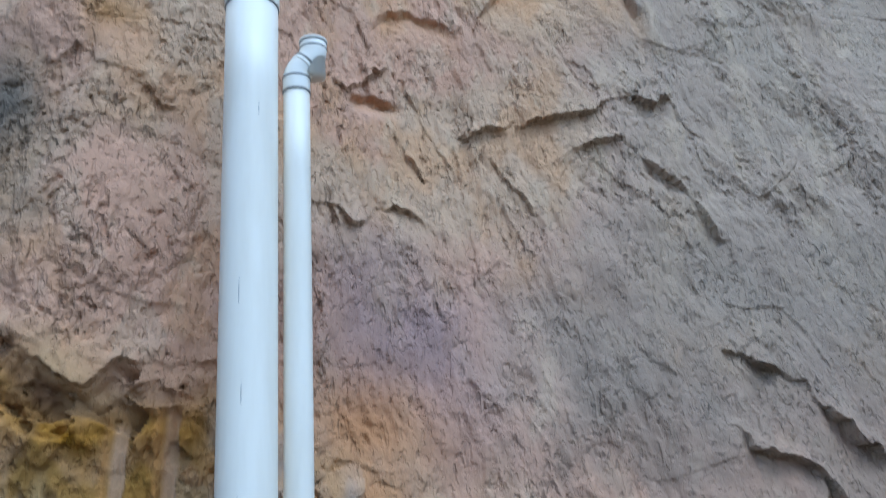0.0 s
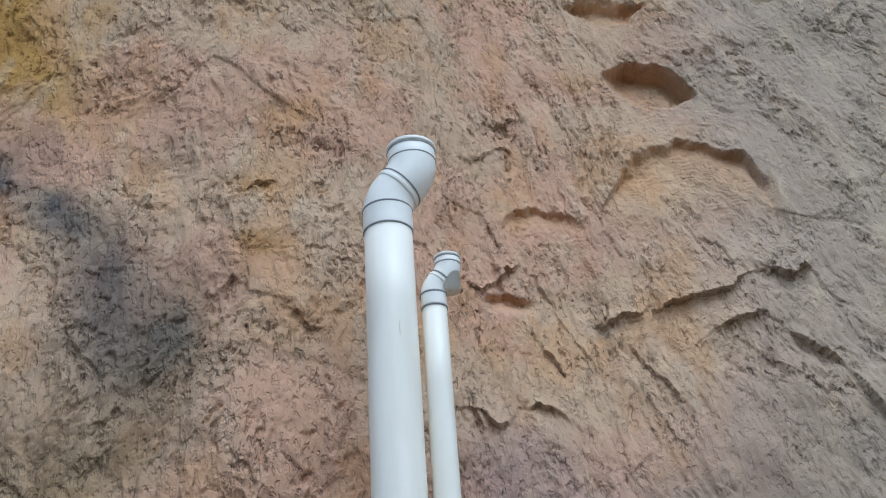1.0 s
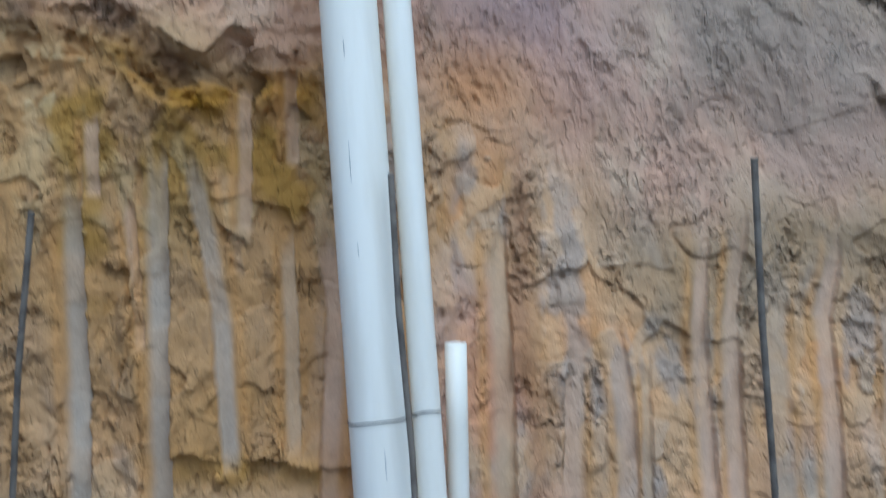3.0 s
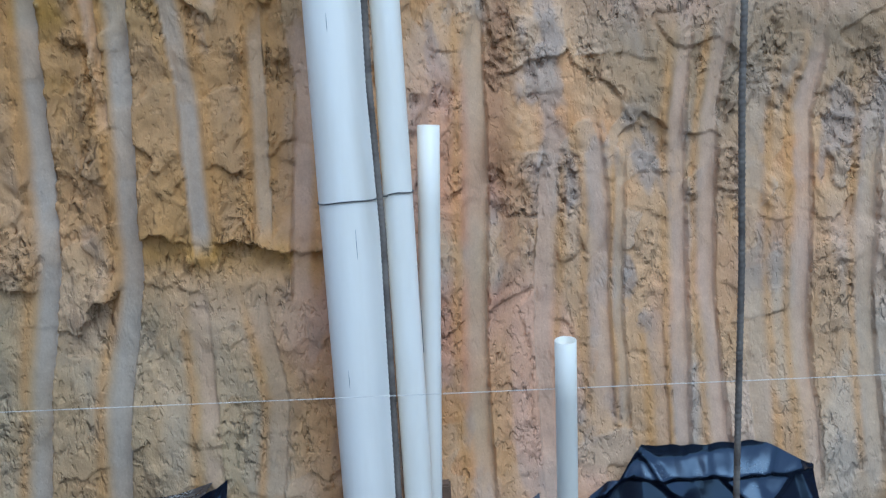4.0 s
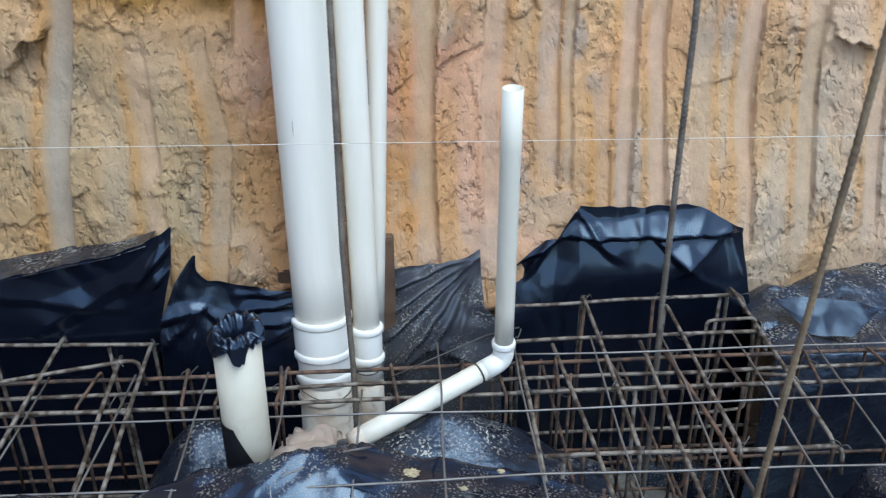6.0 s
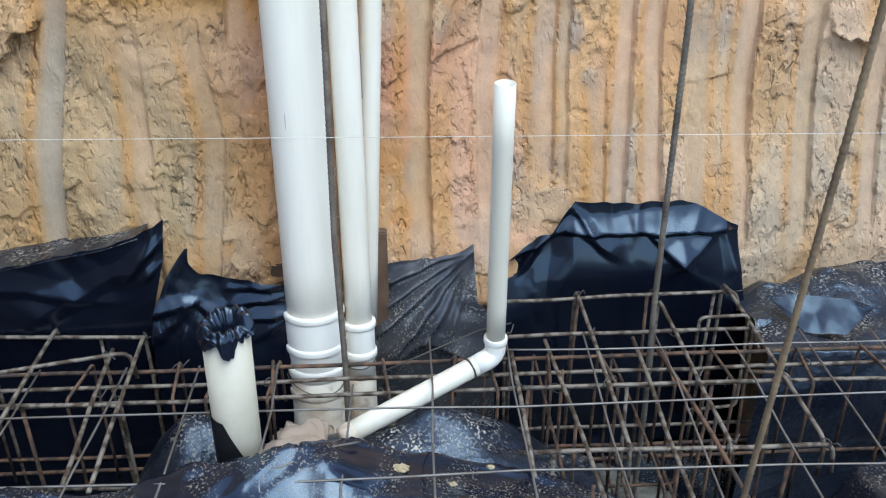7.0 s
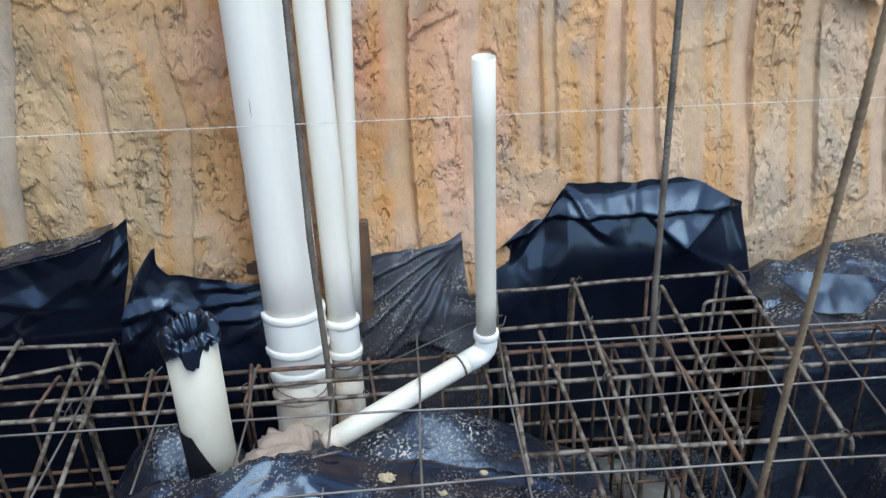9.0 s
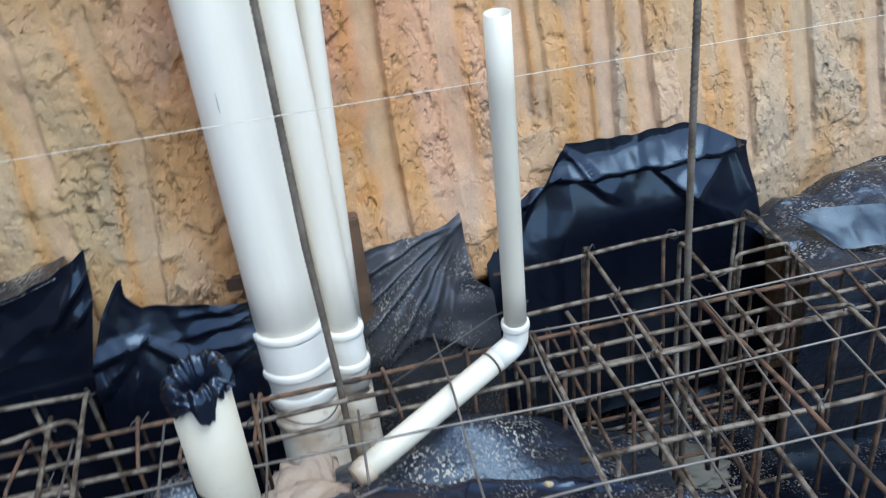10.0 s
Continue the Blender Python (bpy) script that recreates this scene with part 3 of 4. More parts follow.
        col = paint(col, tint, m * smooth(-1.1, -0.2, e) * (0.72 + 0.25 * perlin(5 * z, 2.2 * k + 3 * x, 357)))
        rough = rough * (1 - 0.85 * m)
    return broad + d, np.clip(col * np.array((0.915, 0.80, 0.70)), 0.01, 0.95), rough


def spaced(a, b, fine_a, fine_b, step, coarse):
    return np.concatenate([np.arange(a, fine_a, coarse), np.arange(fine_a, fine_b, step), np.arange(fine_b, b + coarse, coarse)])


gx, gz = spaced(-7.8, 7.8, -1.12, 1.80, 0.0037, 0.12), spaced(-0.7, 4.6, -0.16, 3.50, 0.0037, 0.06)
X, Z = np.meshgrid(gx, gz)
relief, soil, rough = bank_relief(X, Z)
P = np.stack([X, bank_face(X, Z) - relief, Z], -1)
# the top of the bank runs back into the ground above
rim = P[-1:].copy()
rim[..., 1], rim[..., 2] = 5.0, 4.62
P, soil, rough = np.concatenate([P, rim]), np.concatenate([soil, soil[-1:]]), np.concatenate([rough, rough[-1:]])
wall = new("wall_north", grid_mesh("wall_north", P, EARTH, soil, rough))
tagged(wall, "tall cut bank of ochre and pinkish clay with tooth marks", "earth bank", kind="structure")
del X, Z, P, relief, soil, rough
tagged(new("ground_upper", box_mesh("ground_upper", (-30, 2.75, -0.6), (30, 40, 4.5), SOIL)), "solid earth behind and above the cut bank", "ground", kind="structure")
# unseen banks, added to hold back low skylight and darken the west side
for name, a, b in (("wall_south", (-7.8, -8.8, -0.7), (7.8, -8.0, 0.9)), ("wall_west", (-2.8, -8.0, -0.7), (-2.0, 1.45, 1.3)), ("wall_east", (7.0, -8.0, -0.7), (7.8, 2.75, 1.6))):
    tagged(new(name, box_mesh(name, a, b, SOIL)), "unseen plain earth bank added to block low light", "earth bank", kind="structure")
gg = np.concatenate([np.linspace(-300, -6, 14), np.linspace(-4, 4, 60), np.linspace(6, 300, 14)])
GX, GY = np.meshgrid(gg, np.concatenate([np.linspace(-300, -6, 14), np.linspace(-4, 2.6, 50)]))
GZ = -0.64 + 0.03 * fbm(2 * GX, 2 * GY, 3, 401) * (np.abs(GX) < 5)
tagged(new("ground", grid_mesh("ground", np.stack([GX, GY, GZ], -1), SOIL)), "brown loose soil at the bottom of the trench", "ground", kind="structure")


# ---- black sheets ----
def creased(x, y, seed):
    """Flat facets between random heights on a lattice of triangles."""
    ix, iy = np.floor(x), np.floor(y)
    fx, fy = x - ix, y - iy
    a, b, c, d = (hashed(ix + i, iy + j, seed) - 0.5 for i, j in ((0, 0), (1, 0), (0, 1), (1, 1)))
    return np.where(fx + fy < 1, a + (b - a) * fx + (c - a) * fy, d + (c - d) * (1 - fx) + (b - d) * (1 - fy))


def folds(a, b, seed, size=1.0):
    """Creases of crumpled polythene over metres a and b."""
    w = 0.09 * fbm(3 * a, 3 * b, 2, seed + 1)

    def crease(turn, f, shift):
        v = f * ((a + w) * math.cos(turn) + (b - w) * math.sin(turn)) + shift
        return np.abs(v - np.floor(v) - 0.5) * 2

    rnd = random.Random(seed)
    total = 0
    for f, amp in ((3.1, 0.016), (4.7, 0.012), (7.3, 0.007), (11.0, 0.004), (17.0, 0.0022)):
        where = 0.4 + 0.9 * smooth(-0.3, 0.4, perlin(2.5 * a + f, 2.5 * b, seed + 3))
        total = total + amp * where * (crease(rnd.uniform(0, math.pi), f * rnd.uniform(0.8, 1.25), rnd.random()) - 0.5)
    for f, turn, amp in ((6.0, 0.5, 0.050), (12.0, 1.2, 0.026), (27.0, 0.2, 0.011)):
        c, s = math.cos(turn + seed), math.sin(turn + seed)
        where = 0.5 + 0.6 * smooth(-0.3, 0.3, perlin(3.5 * a + f, 3.5 * b, seed + 7))
        total = total * 0.75 + amp * where * creased(f * (c * a - s * b) + 2 * w, 0.7 * f * (s * a + c * b), seed + int(f))
    return size * (total + 0.008)


def sheet(name, label, rails, mat, seed, size=1.0, step=0.0045):
    """A draped sheet through rails, each (y, x at the west end, x at the east end, heights along it)."""
    length = max(r[2] - r[1] for r in rails)
    n = int(length / step)
    u = np.linspace(0, 1, n)
    lines = []
    for y, x0, x1, zs in rails:
        xs = x0 + (x1 - x0) * u
        z = np.interp(u, np.linspace(0, 1, len(zs)), zs) if isinstance(zs, tuple) else np.full(n, zs)
        lines.append(np.stack([xs, np.full(n, y), z], -1))
    lines = np.array(lines)
    gaps = np.linalg.norm(np.diff(lines, axis=0), axis=2).mean(1)
    along = np.concatenate([[0], np.cumsum(gaps)])
    t = np.arange(0, along[-1], step)
    P = np.empty((len(t), n, 3))
    for k in range(3):
        for j in range(n):
            P[:, j, k] = np.interp(t, along, lines[:, j, k])
    for _ in range(1):
        P[1:-1] = 0.25 * P[:-2] + 0.5 * P[1:-1] + 0.25 * P[2:]
        P[:, 1:-1] = 0.25 * P[:, :-2] + 0.5 * P[:, 1:-1] + 0.25 * P[:, 2:]
    normal = np.cross(np.gradient(P, axis=1), np.gradient(P, axis=0))
    normal /= np.linalg.norm(normal, axis=2, keepdims=True) + 1e-9
    normal *= np.where(normal[..., 1:2] > 0, -1, 1)
    A, B = np.meshgrid(u * length, t)
    lying = smooth(0.05, 0.6, np.abs(normal[..., 2]))
    P = P + normal * ((folds(A, B, seed, size) - 0.008 * size) * (0.5 + 0.5 * lying))[..., None]
    ob = new(name, grid_mesh(name, P, mat))
    return tagged(ob, label, "plastic sheet", "black plastic sheets lining the trench")


def curtain(name, label, top, west, east, mat, seed, folds_on, base_y, back=0.0, bulge=0.02, crumple=1.0, foot=-0.45, step=0.0042, lip=0.0):
    """A sheet that hangs from a ragged upper edge. top: x, z points; west, east: x, z points of the side edges;
    folds_on: (x, z) to (x, z), reach above and below, height; back: how far the upper edge leans to the bank."""
    tx, tz = [p[0] for p in top], [p[1] for p in top]
    u = np.linspace(0, 1, int((tx[-1] - tx[0]) / step))
    t = np.arange(0, 1, step / (max(tz) - foot))
    U, T = np.meshgrid(u, t)
    z_top = np.interp(tx[0] + (tx[-1] - tx[0]) * U, tx, tz)
    Zs = z_top + (foot - z_top) * T
    lo = np.interp(Zs, [p[1] for p in west[::-1]], [p[0] for p in west[::-1]])
    hi = np.interp(Zs, [p[1] for p in east[::-1]], [p[0] for p in east[::-1]])
    Xs = lo + (hi - lo) * U
    down = z_top - Zs
    out = bulge * smooth(0.0, 0.16, down) - back * np.exp(-down / 0.05)
    for (xa, za), (xb, zb), above, under, height in folds_on:
        dx, dz = xb - xa, zb - za
        n = math.hypot(dx, dz)
        along_it = ((Xs - xa) * dx + (Zs - za) * dz) / n
        off = ((Zs - za) * dx - (Xs - xa) * dz) / n * (1 if dx >= 0 else -1)
        off = off + 0.004 * perlin(22 * Xs, 22 * Zs, seed + 5)
        reach = smooth(-0.03, 0.02, along_it) * smooth(n + 0.05, n - 0.02, along_it)
        spread = 0.45 + 0.55 * np.clip(along_it / n, 0, 1)
        out = out + height * reach * spread * np.clip(1 - np.where(off > 0, off / (above * spread), -off / (under * spread)), 0, 1)
    w = 0.03 * fbm(7 * Xs, 7 * Zs, 2, seed)
    near = 0.25 + 0.75 * smooth(-0.2, 0.3, perlin(8 * Xs, 6 * Zs, seed + 3))
    out = out + crumple * near * (0.016 * creased(11 * Xs + 6 * w, 7 * Zs + 4 * Xs, seed + 1) + 0.007 * creased(26 * Xs + 9 * Zs + 9 * w, 19 * Zs, seed + 2) + 0.0028 * creased(60 * Xs, 52 * Zs + 20 * Xs + 20 * w, seed + 4))
    out = out + lip * np.exp(-down / 0.006)
    Zs = Zs + 0.0035 * perlin(30 * Xs, 0 * Xs + seed, seed + 6) * np.exp(-down / 0.02)
    P = np.stack([Xs, (base_y(Xs) if callable(base_y) else base_y) - out, Zs], -1)
    return tagged(new(name, grid_mesh(name, P, mat)), label, "plastic sheet", "black plastic sheets lining the trench")


curtain("plastic_sheet", "black polythene sheet with a peaked corner along the bank",
        ((-1.25, 0.02), (-0.577, 0.128), (-0.471, 0.150), (-0.367, 0.171), (-0.309, 0.195), (-0.282, 0.209), (-0.257, 0.226)), ((-1.25, 0.2), (-1.25, -0.45)), ((-0.256, 0.23), (-0.266, 0.148), (-0.297, 0.04), (-0.318, -0.062), (-0.32, -0.45)), POLY, 500,
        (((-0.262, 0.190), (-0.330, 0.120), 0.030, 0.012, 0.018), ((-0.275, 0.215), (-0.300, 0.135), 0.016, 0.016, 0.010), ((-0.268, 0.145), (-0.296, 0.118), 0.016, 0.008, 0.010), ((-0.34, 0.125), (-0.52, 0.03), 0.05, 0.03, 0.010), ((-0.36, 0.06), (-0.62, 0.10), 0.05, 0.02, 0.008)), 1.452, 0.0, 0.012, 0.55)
AA, BB = np.meshgrid(np.linspace(0, 1, 210), np.linspace(0, 1, 26))
shelf = np.stack([-1.25 + 0.943 * AA, 1.447 + 0.095 * BB, np.interp(-1.25 + 0.943 * AA, (-1.25, -0.577, -0.471, -0.367, -0.309), (0.018, 0.125, 0.147, 0.168, 0.188)) + (0.034 - 0.040 * AA) * BB + 0.35 * folds(0.943 * AA, 0.1 * BB, 505, 0.5)], -1)
tagged(new("sheet_flap", grid_mesh("sheet_flap", shelf, POLY_SANDY)), "sandy folded top of the black polythene sheet", "plastic sheet", "black plastic sheets lining the trench")
curtain("plastic_sheet", "crumpled black polythene with a peaked corner beside the pipes",
        ((-0.222, 0.170), (-0.218, 0.173), (-0.202, 0.142), (-0.174, 0.115), (-0.119, 0.104), (-0.045, 0.093)), ((-0.222, 0.175), (-0.261, 0.12), (-0.276, 0.085), (-0.294, 0.045), (-0.302, -0.05), (-0.305, -0.45)), ((-0.045, 0.10), (-0.050, -0.45)), POLY, 520,
        (((-0.218, 0.068), (-0.292, 0.050), 0.030, 0.016, 0.022), ((-0.218, 0.066), (-0.285, 0.005), 0.022, 0.010, 0.020), ((-0.220, 0.066), (-0.248, -0.02), 0.014, 0.012, 0.014), ((-0.222, 0.068), (-0.17, 0.03), 0.022, 0.014, 0.012),
         ((-0.150, 0.085), (-0.075, 0.090), 0.016, 0.010, 0.012), ((-0.155, 0.055), (-0.080, 0.066), 0.022, 0.010, 0.016), ((-0.150, 0.022), (-0.075, 0.035), 0.022, 0.010, 0.014), ((-0.115, -0.01), (-0.06, 0.02), 0.03, 0.02, 0.014)), 1.440, 0.006, 0.026, 0.8)
curtain("plastic_sheet", "thin wrinkled black polythene sprinkled with yellow soil",
        ((0.088, 0.022), (0.118, 0.052), (0.161, 0.063), (0.228, 0.070), (0.262, 0.077), (0.292, 0.090), (0.309, 0.099)), ((0.092, 0.05), (0.088, 0.0), (0.092, -0.15), (0.095, -0.45)), ((0.309, 0.10), (0.312, 0.039), (0.317, -0.014), (0.345, -0.037), (0.352, -0.12), (0.36, -0.45)), POLY_THIN, 540,
        (((0.303, 0.088), (0.118, 0.018), 0.014, 0.010, 0.0210), ((0.302, 0.084), (0.122, -0.022), 0.014, 0.012, 0.0240), ((0.302, 0.080), (0.118, -0.072), 0.016, 0.012, 0.0270), ((0.303, 0.076), (0.150, -0.115), 0.016, 0.014, 0.0240), ((0.305, 0.070), (0.205, -0.10), 0.014, 0.014, 0.0180), ((0.306, 0.065), (0.262, -0.08), 0.012, 0.012, 0.0120),
         ((0.205, -0.094), (0.298, -0.140), 0.05, 0.012, 0.016), ((0.205, -0.094), (0.140, -0.150), 0.035, 0.012, 0.018)), 1.572, 0.008, 0.045, 0.6)
curtain("plastic_sheet", "broad black polythene sheet folded over a raised edge",
        ((0.360, 0.029), (0.416, 0.068), (0.445, 0.089), (0.468, 0.095), (0.492, 0.126), (0.517, 0.157), (0.600, 0.150), (0.678, 0.147), (0.750, 0.147), (0.794, 0.132), (0.843, 0.105), (0.878, 0.084)), ((0.366, 0.044), (0.355, -0.004), (0.35, -0.45)), ((0.878, 0.090), (0.893, -0.030), (0.915, -0.121), (0.95, -0.45)), POLY, 560,
        (((0.493, 0.095), (0.849, 0.082), 0.058, 0.010, 0.026), ((0.493, 0.097), (0.374, 0.034), 0.040, 0.012, 0.026), ((0.513, 0.150), (0.558, 0.092), 0.022, 0.010, 0.012), ((0.505, 0.133), (0.434, 0.051), 0.018, 0.014, 0.012), ((0.449, 0.079), (0.419, 0.027), 0.012, 0.012, 0.010),
         ((0.594, 0.156), (0.614, 0.096), 0.026, 0.026, 0.005), ((0.659, 0.154), (0.649, 0.095), 0.022, 0.022, 0.005), ((0.710, 0.152), (0.730, 0.087), 0.026, 0.022, 0.005), ((0.797, 0.134), (0.766, 0.085), 0.03, 0.02, 0.006),
         ((0.533, 0.093), (0.594, 0.053), 0.040, 0.012, 0.012), ((0.685, 0.081), (0.751, 0.018), 0.045, 0.014, 0.018), ((0.833, 0.072), (0.753, 0.018), 0.050, 0.014, 0.020), ((0.843, 0.092), (0.885, -0.020), 0.03, 0.03, 0.012)), lambda x: 1.628 + 0.085 * (x - 0.37), 0.004, 0.040, 0.35)
sheet("plastic_sheet", "low dusty black polythene spread over loose soil", [
    (1.72, 0.885, 1.70, (-0.10, -0.06, -0.03, -0.04, -0.03)), (1.655, 0.885, 1.70, (-0.085, -0.050, -0.055, -0.017, -0.028, -0.040, -0.035, -0.02, -0.02, -0.03, -0.02, -0.02, -0.02)), (1.52, 0.885, 1.70, (-0.065, -0.055, -0.060, -0.065, -0.06)),
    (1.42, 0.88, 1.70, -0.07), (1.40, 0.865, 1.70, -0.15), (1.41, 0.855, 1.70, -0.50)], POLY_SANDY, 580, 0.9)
AA, BB = np.meshgrid(np.linspace(0, 1, 60), np.linspace(0, 1, 24))
west, east = np.array((0.915, 1.565, -0.028)), np.array((1.130, 1.520, -0.034))
drop = np.array((0.0, -0.080, -0.042))[None, None] * (BB * np.clip(np.minimum(4.0 * AA, 2.6 * (1 - AA)), 0.02, 1))[..., None]
fold = west + (east - west) * AA[..., None] + drop
fold[..., 2] += 0.012 * np.sin(np.pi * AA) + folds(0.35 * AA, 0.08 * BB, 587, 0.35)
tagged(new("sheet_flap", grid_mesh("sheet_flap", fold, POLY)), "clean folded flap of black polythene on the dusty sheet", "plastic sheet", "black plastic sheets lining the trench")


def mound(name, label, x0, x1, y0, y1, height, mat, seed, size=1.0, step=0.007):
    """A sheet that lies over a heap: height(x, y) in metres."""
    A, B = np.meshgrid(np.arange(x0, x1, step), np.arange(y0, y1, step))
    H = height(A, B) + folds(A, B, seed, size) - 0.008 * size
    ob = new(name, grid_mesh(name, np.stack([A, B, np.maximum(H, -0.54)], -1), mat))
    return tagged(ob, label, "plastic sheet", "black plastic sheets lining the trench")


def crest(x):
    return np.interp(x, (-1.3, -0.4, -0.06, 0.0, 0.1, 0.3, 0.42, 0.53, 0.66, 0.8), (0.92, 0.985, 1.035, 1.055, 1.095, 1.105, 1.06, 1.01, 0.86, 0.6))


def crest_height(x):
    return np.interp(x, (-1.3, -0.4, -0.06, 0.05, 0.2, 0.3, 0.53), (0.0, 0.028, 0.042, 0.020, -0.012, -0.03, -0.055))


def front_height(x, y):
    s = y - crest(x) + 0.015 * perlin(9 * x, 4 * y, 601)
    return crest_height(x) + np.where(s < 0, 0.22 * np.maximum(s, -0.5), -3.0 * s) - 0.35 * smooth(0.62, 0.80, x)


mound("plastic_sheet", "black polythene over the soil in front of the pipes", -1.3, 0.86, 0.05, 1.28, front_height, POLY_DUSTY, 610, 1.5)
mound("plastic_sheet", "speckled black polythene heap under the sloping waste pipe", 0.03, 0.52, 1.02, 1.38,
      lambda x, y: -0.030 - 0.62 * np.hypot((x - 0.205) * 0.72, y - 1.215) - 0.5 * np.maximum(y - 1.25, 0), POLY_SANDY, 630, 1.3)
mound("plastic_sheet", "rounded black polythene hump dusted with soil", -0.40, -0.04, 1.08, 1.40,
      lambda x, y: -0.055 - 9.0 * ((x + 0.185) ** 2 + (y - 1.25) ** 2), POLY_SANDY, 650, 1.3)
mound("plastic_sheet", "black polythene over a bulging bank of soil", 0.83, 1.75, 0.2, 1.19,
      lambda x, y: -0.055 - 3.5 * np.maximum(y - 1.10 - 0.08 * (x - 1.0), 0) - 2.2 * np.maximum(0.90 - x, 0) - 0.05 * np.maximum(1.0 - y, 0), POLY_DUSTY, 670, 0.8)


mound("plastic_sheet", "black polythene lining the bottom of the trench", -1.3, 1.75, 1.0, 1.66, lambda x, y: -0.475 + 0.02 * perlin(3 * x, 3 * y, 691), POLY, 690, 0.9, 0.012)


# ---- steel ----
def rebar(name, path, r, mat=BAR_STEEL, rib=0.009):
    """A ribbed bar; the ribs are rings along it."""
    pts = [Vector(p) for p in path]
    line, radii = [], []
    for a, b in zip(pts, pts[1:]):
        n = max(2, int((b - a).length / (rib / 3)))
        for k in range(n):
            line.append(a.lerp(b, k / n))
            radii.append(r * (1.12 if k % 3 == 0 else 0.95))
    return sweep(name, line + [pts[-1]], radii + [r], mat, 10)


for top, low, what in (((0.609, 1.362, 1.112), (0.628, 1.36, -0.42), "tall ribbed steel starter bar standing in the cage"), ((0.045, 1.490, 1.13), (0.060, 1.322, -0.25), "ribbed steel bar standing between the white pipes"),
                       ((-0.525, 1.40, 1.105), (-0.78, 1.40, -0.42), "ribbed steel starter bar in front of the bank"), ((0.619, 0.772, 1.11), (0.575, 0.855, -0.42), "leaning brownish steel bar in the front of the cage")):
    path = [Vector(low).lerp(Vector(top), k / 6) + Vector((0.003 * math.sin(2.1 * k), 0.003 * math.cos(1.7 * k), 0)) for k in range(7)]
    tagged(new("rebar", rebar("rebar", path, 0.0039 if low[1] < 1 else 0.0053, TAN_STEEL if low[1] < 1 else BAR_STEEL)), what, "steel bar", "upright steel bars")


def wobble(path, k, amount=0.003):
    out = []
    for i, p in enumerate(path):
        p = Vector(p)
        out.append(p + amount * Vector((perlin(np.array([3.0 * i + k]), np.array([0.3]), 71)[0], perlin(np.array([3.0 * i + k]), np.array([5.3]), 72)[0], perlin(np.array([3.0 * i + k]), np.array([9.3]), 73)[0])))
    return out


def bar(parent, name, points, r, mat, k=0, corner=0.02):
    """A cage bar through points, with bent corners and hand-bent unevenness."""
    path = []
    pts = [Vector(p) for p in points]
    for a, b in zip(pts, pts[1:]):
        n = max(1, int((b - a).length / 0.12))
        path += [a.lerp(b, i / n) for i in range(n)]
    path = wobble(path + [pts[-1]], k)
    return part(name, sweep(name, bent(path, corner, 3), r, mat, 8), parent)


R = 0.0039
cage = thing("reinforcement_cage", "tall steel reinforcement cage standing in the lined trench", "steel cage", "steel cages in the trench", (0.6, 1.3, -0.48))
for k, (y, z, x0, x1, drop) in enumerate(((1.528, 0.0, 0.345, 0.845, 0.04), (1.385, 0.004, 0.33, 0.835, 0.05), (1.235, 0.0, 0.345, 0.825, 0.0), (1.065, 0.002, 0.345, 0.838, 0.055),
                                          (1.50, -0.40, 0.35, 0.84, 0.0), (1.30, -0.40, 0.35, 0.83, 0.0), (1.09, -0.40, 0.35, 0.83, 0.0))):
    pts = [(x0, y - 0.012 * (y > 1.5), z), (x1, y + 0.012 * (y > 1.3), z)] + ([(x1 + 0.004, y, z - drop)] if drop else [])
    bar(cage, "longitudinal_bar", pts, R, STEEL, k * 31)
for k, (x, y0, y1) in enumerate(((0.36, 1.345, 1.0), (0.515, 1.545, 1.06), (0.672, 1.50, 1.06), (0.822, 1.56, 1.065))):
    pts = [(x, y1, -0.06 if k % 2 else -0.04), (x, y1, 0.009), (x, y0, 0.009), (x, y0, -0.42)] if k else [(x, y1, 0.009), (x, y0, 0.009), (x, y0, -0.2)]
    bar(cage, "crossbar", pts, R, STEEL, 200 + k * 17)
for k, (x, y) in enumerate(((0.37, 1.535), (0.52, 1.535), (0.66, 1.54), (0.80, 1.545), (0.83, 1.40), (0.38, 1.24), (0.55, 1.24), (0.70, 1.24), (0.81, 1.24), (0.40, 1.08), (0.60, 1.08), (0.78, 1.08))):
    bar(cage, "upright_bar", [(x, y, -0.01), (x + 0.01 * (-1) ** k, y, -0.45)], R * 0.95, RUST if k % 3 else STEEL, 300 + k * 13)
# the bent tie that stands up at the east end
bar(cage, "stirrup", [(0.72, 1.395, -0.10), (0.72, 1.395, 0.03), (0.815, 1.40, 0.03), (0.815, 1.385, -0.17), (0.71, 1.375, -0.17)], R * 0.85, STEEL, 411, 0.012)
bar(cage, "stirrup", [(0.76, 1.245, 0.012), (0.83, 1.242, 0.010), (0.84, 1.235, -0.02)], R * 0.9, STEEL, 421, 0.012)
for k, x in enumerate((0.43, 0.59)):
    bar(cage, "stirrup", [(x, 1.50, -0.12), (x + 0.005, 1.10, -0.12), (x + 0.005, 1.10, -0.38), (x, 1.50, -0.38), (x, 1.50, -0.12)], R * 0.8, RUST, 431 + k * 9)



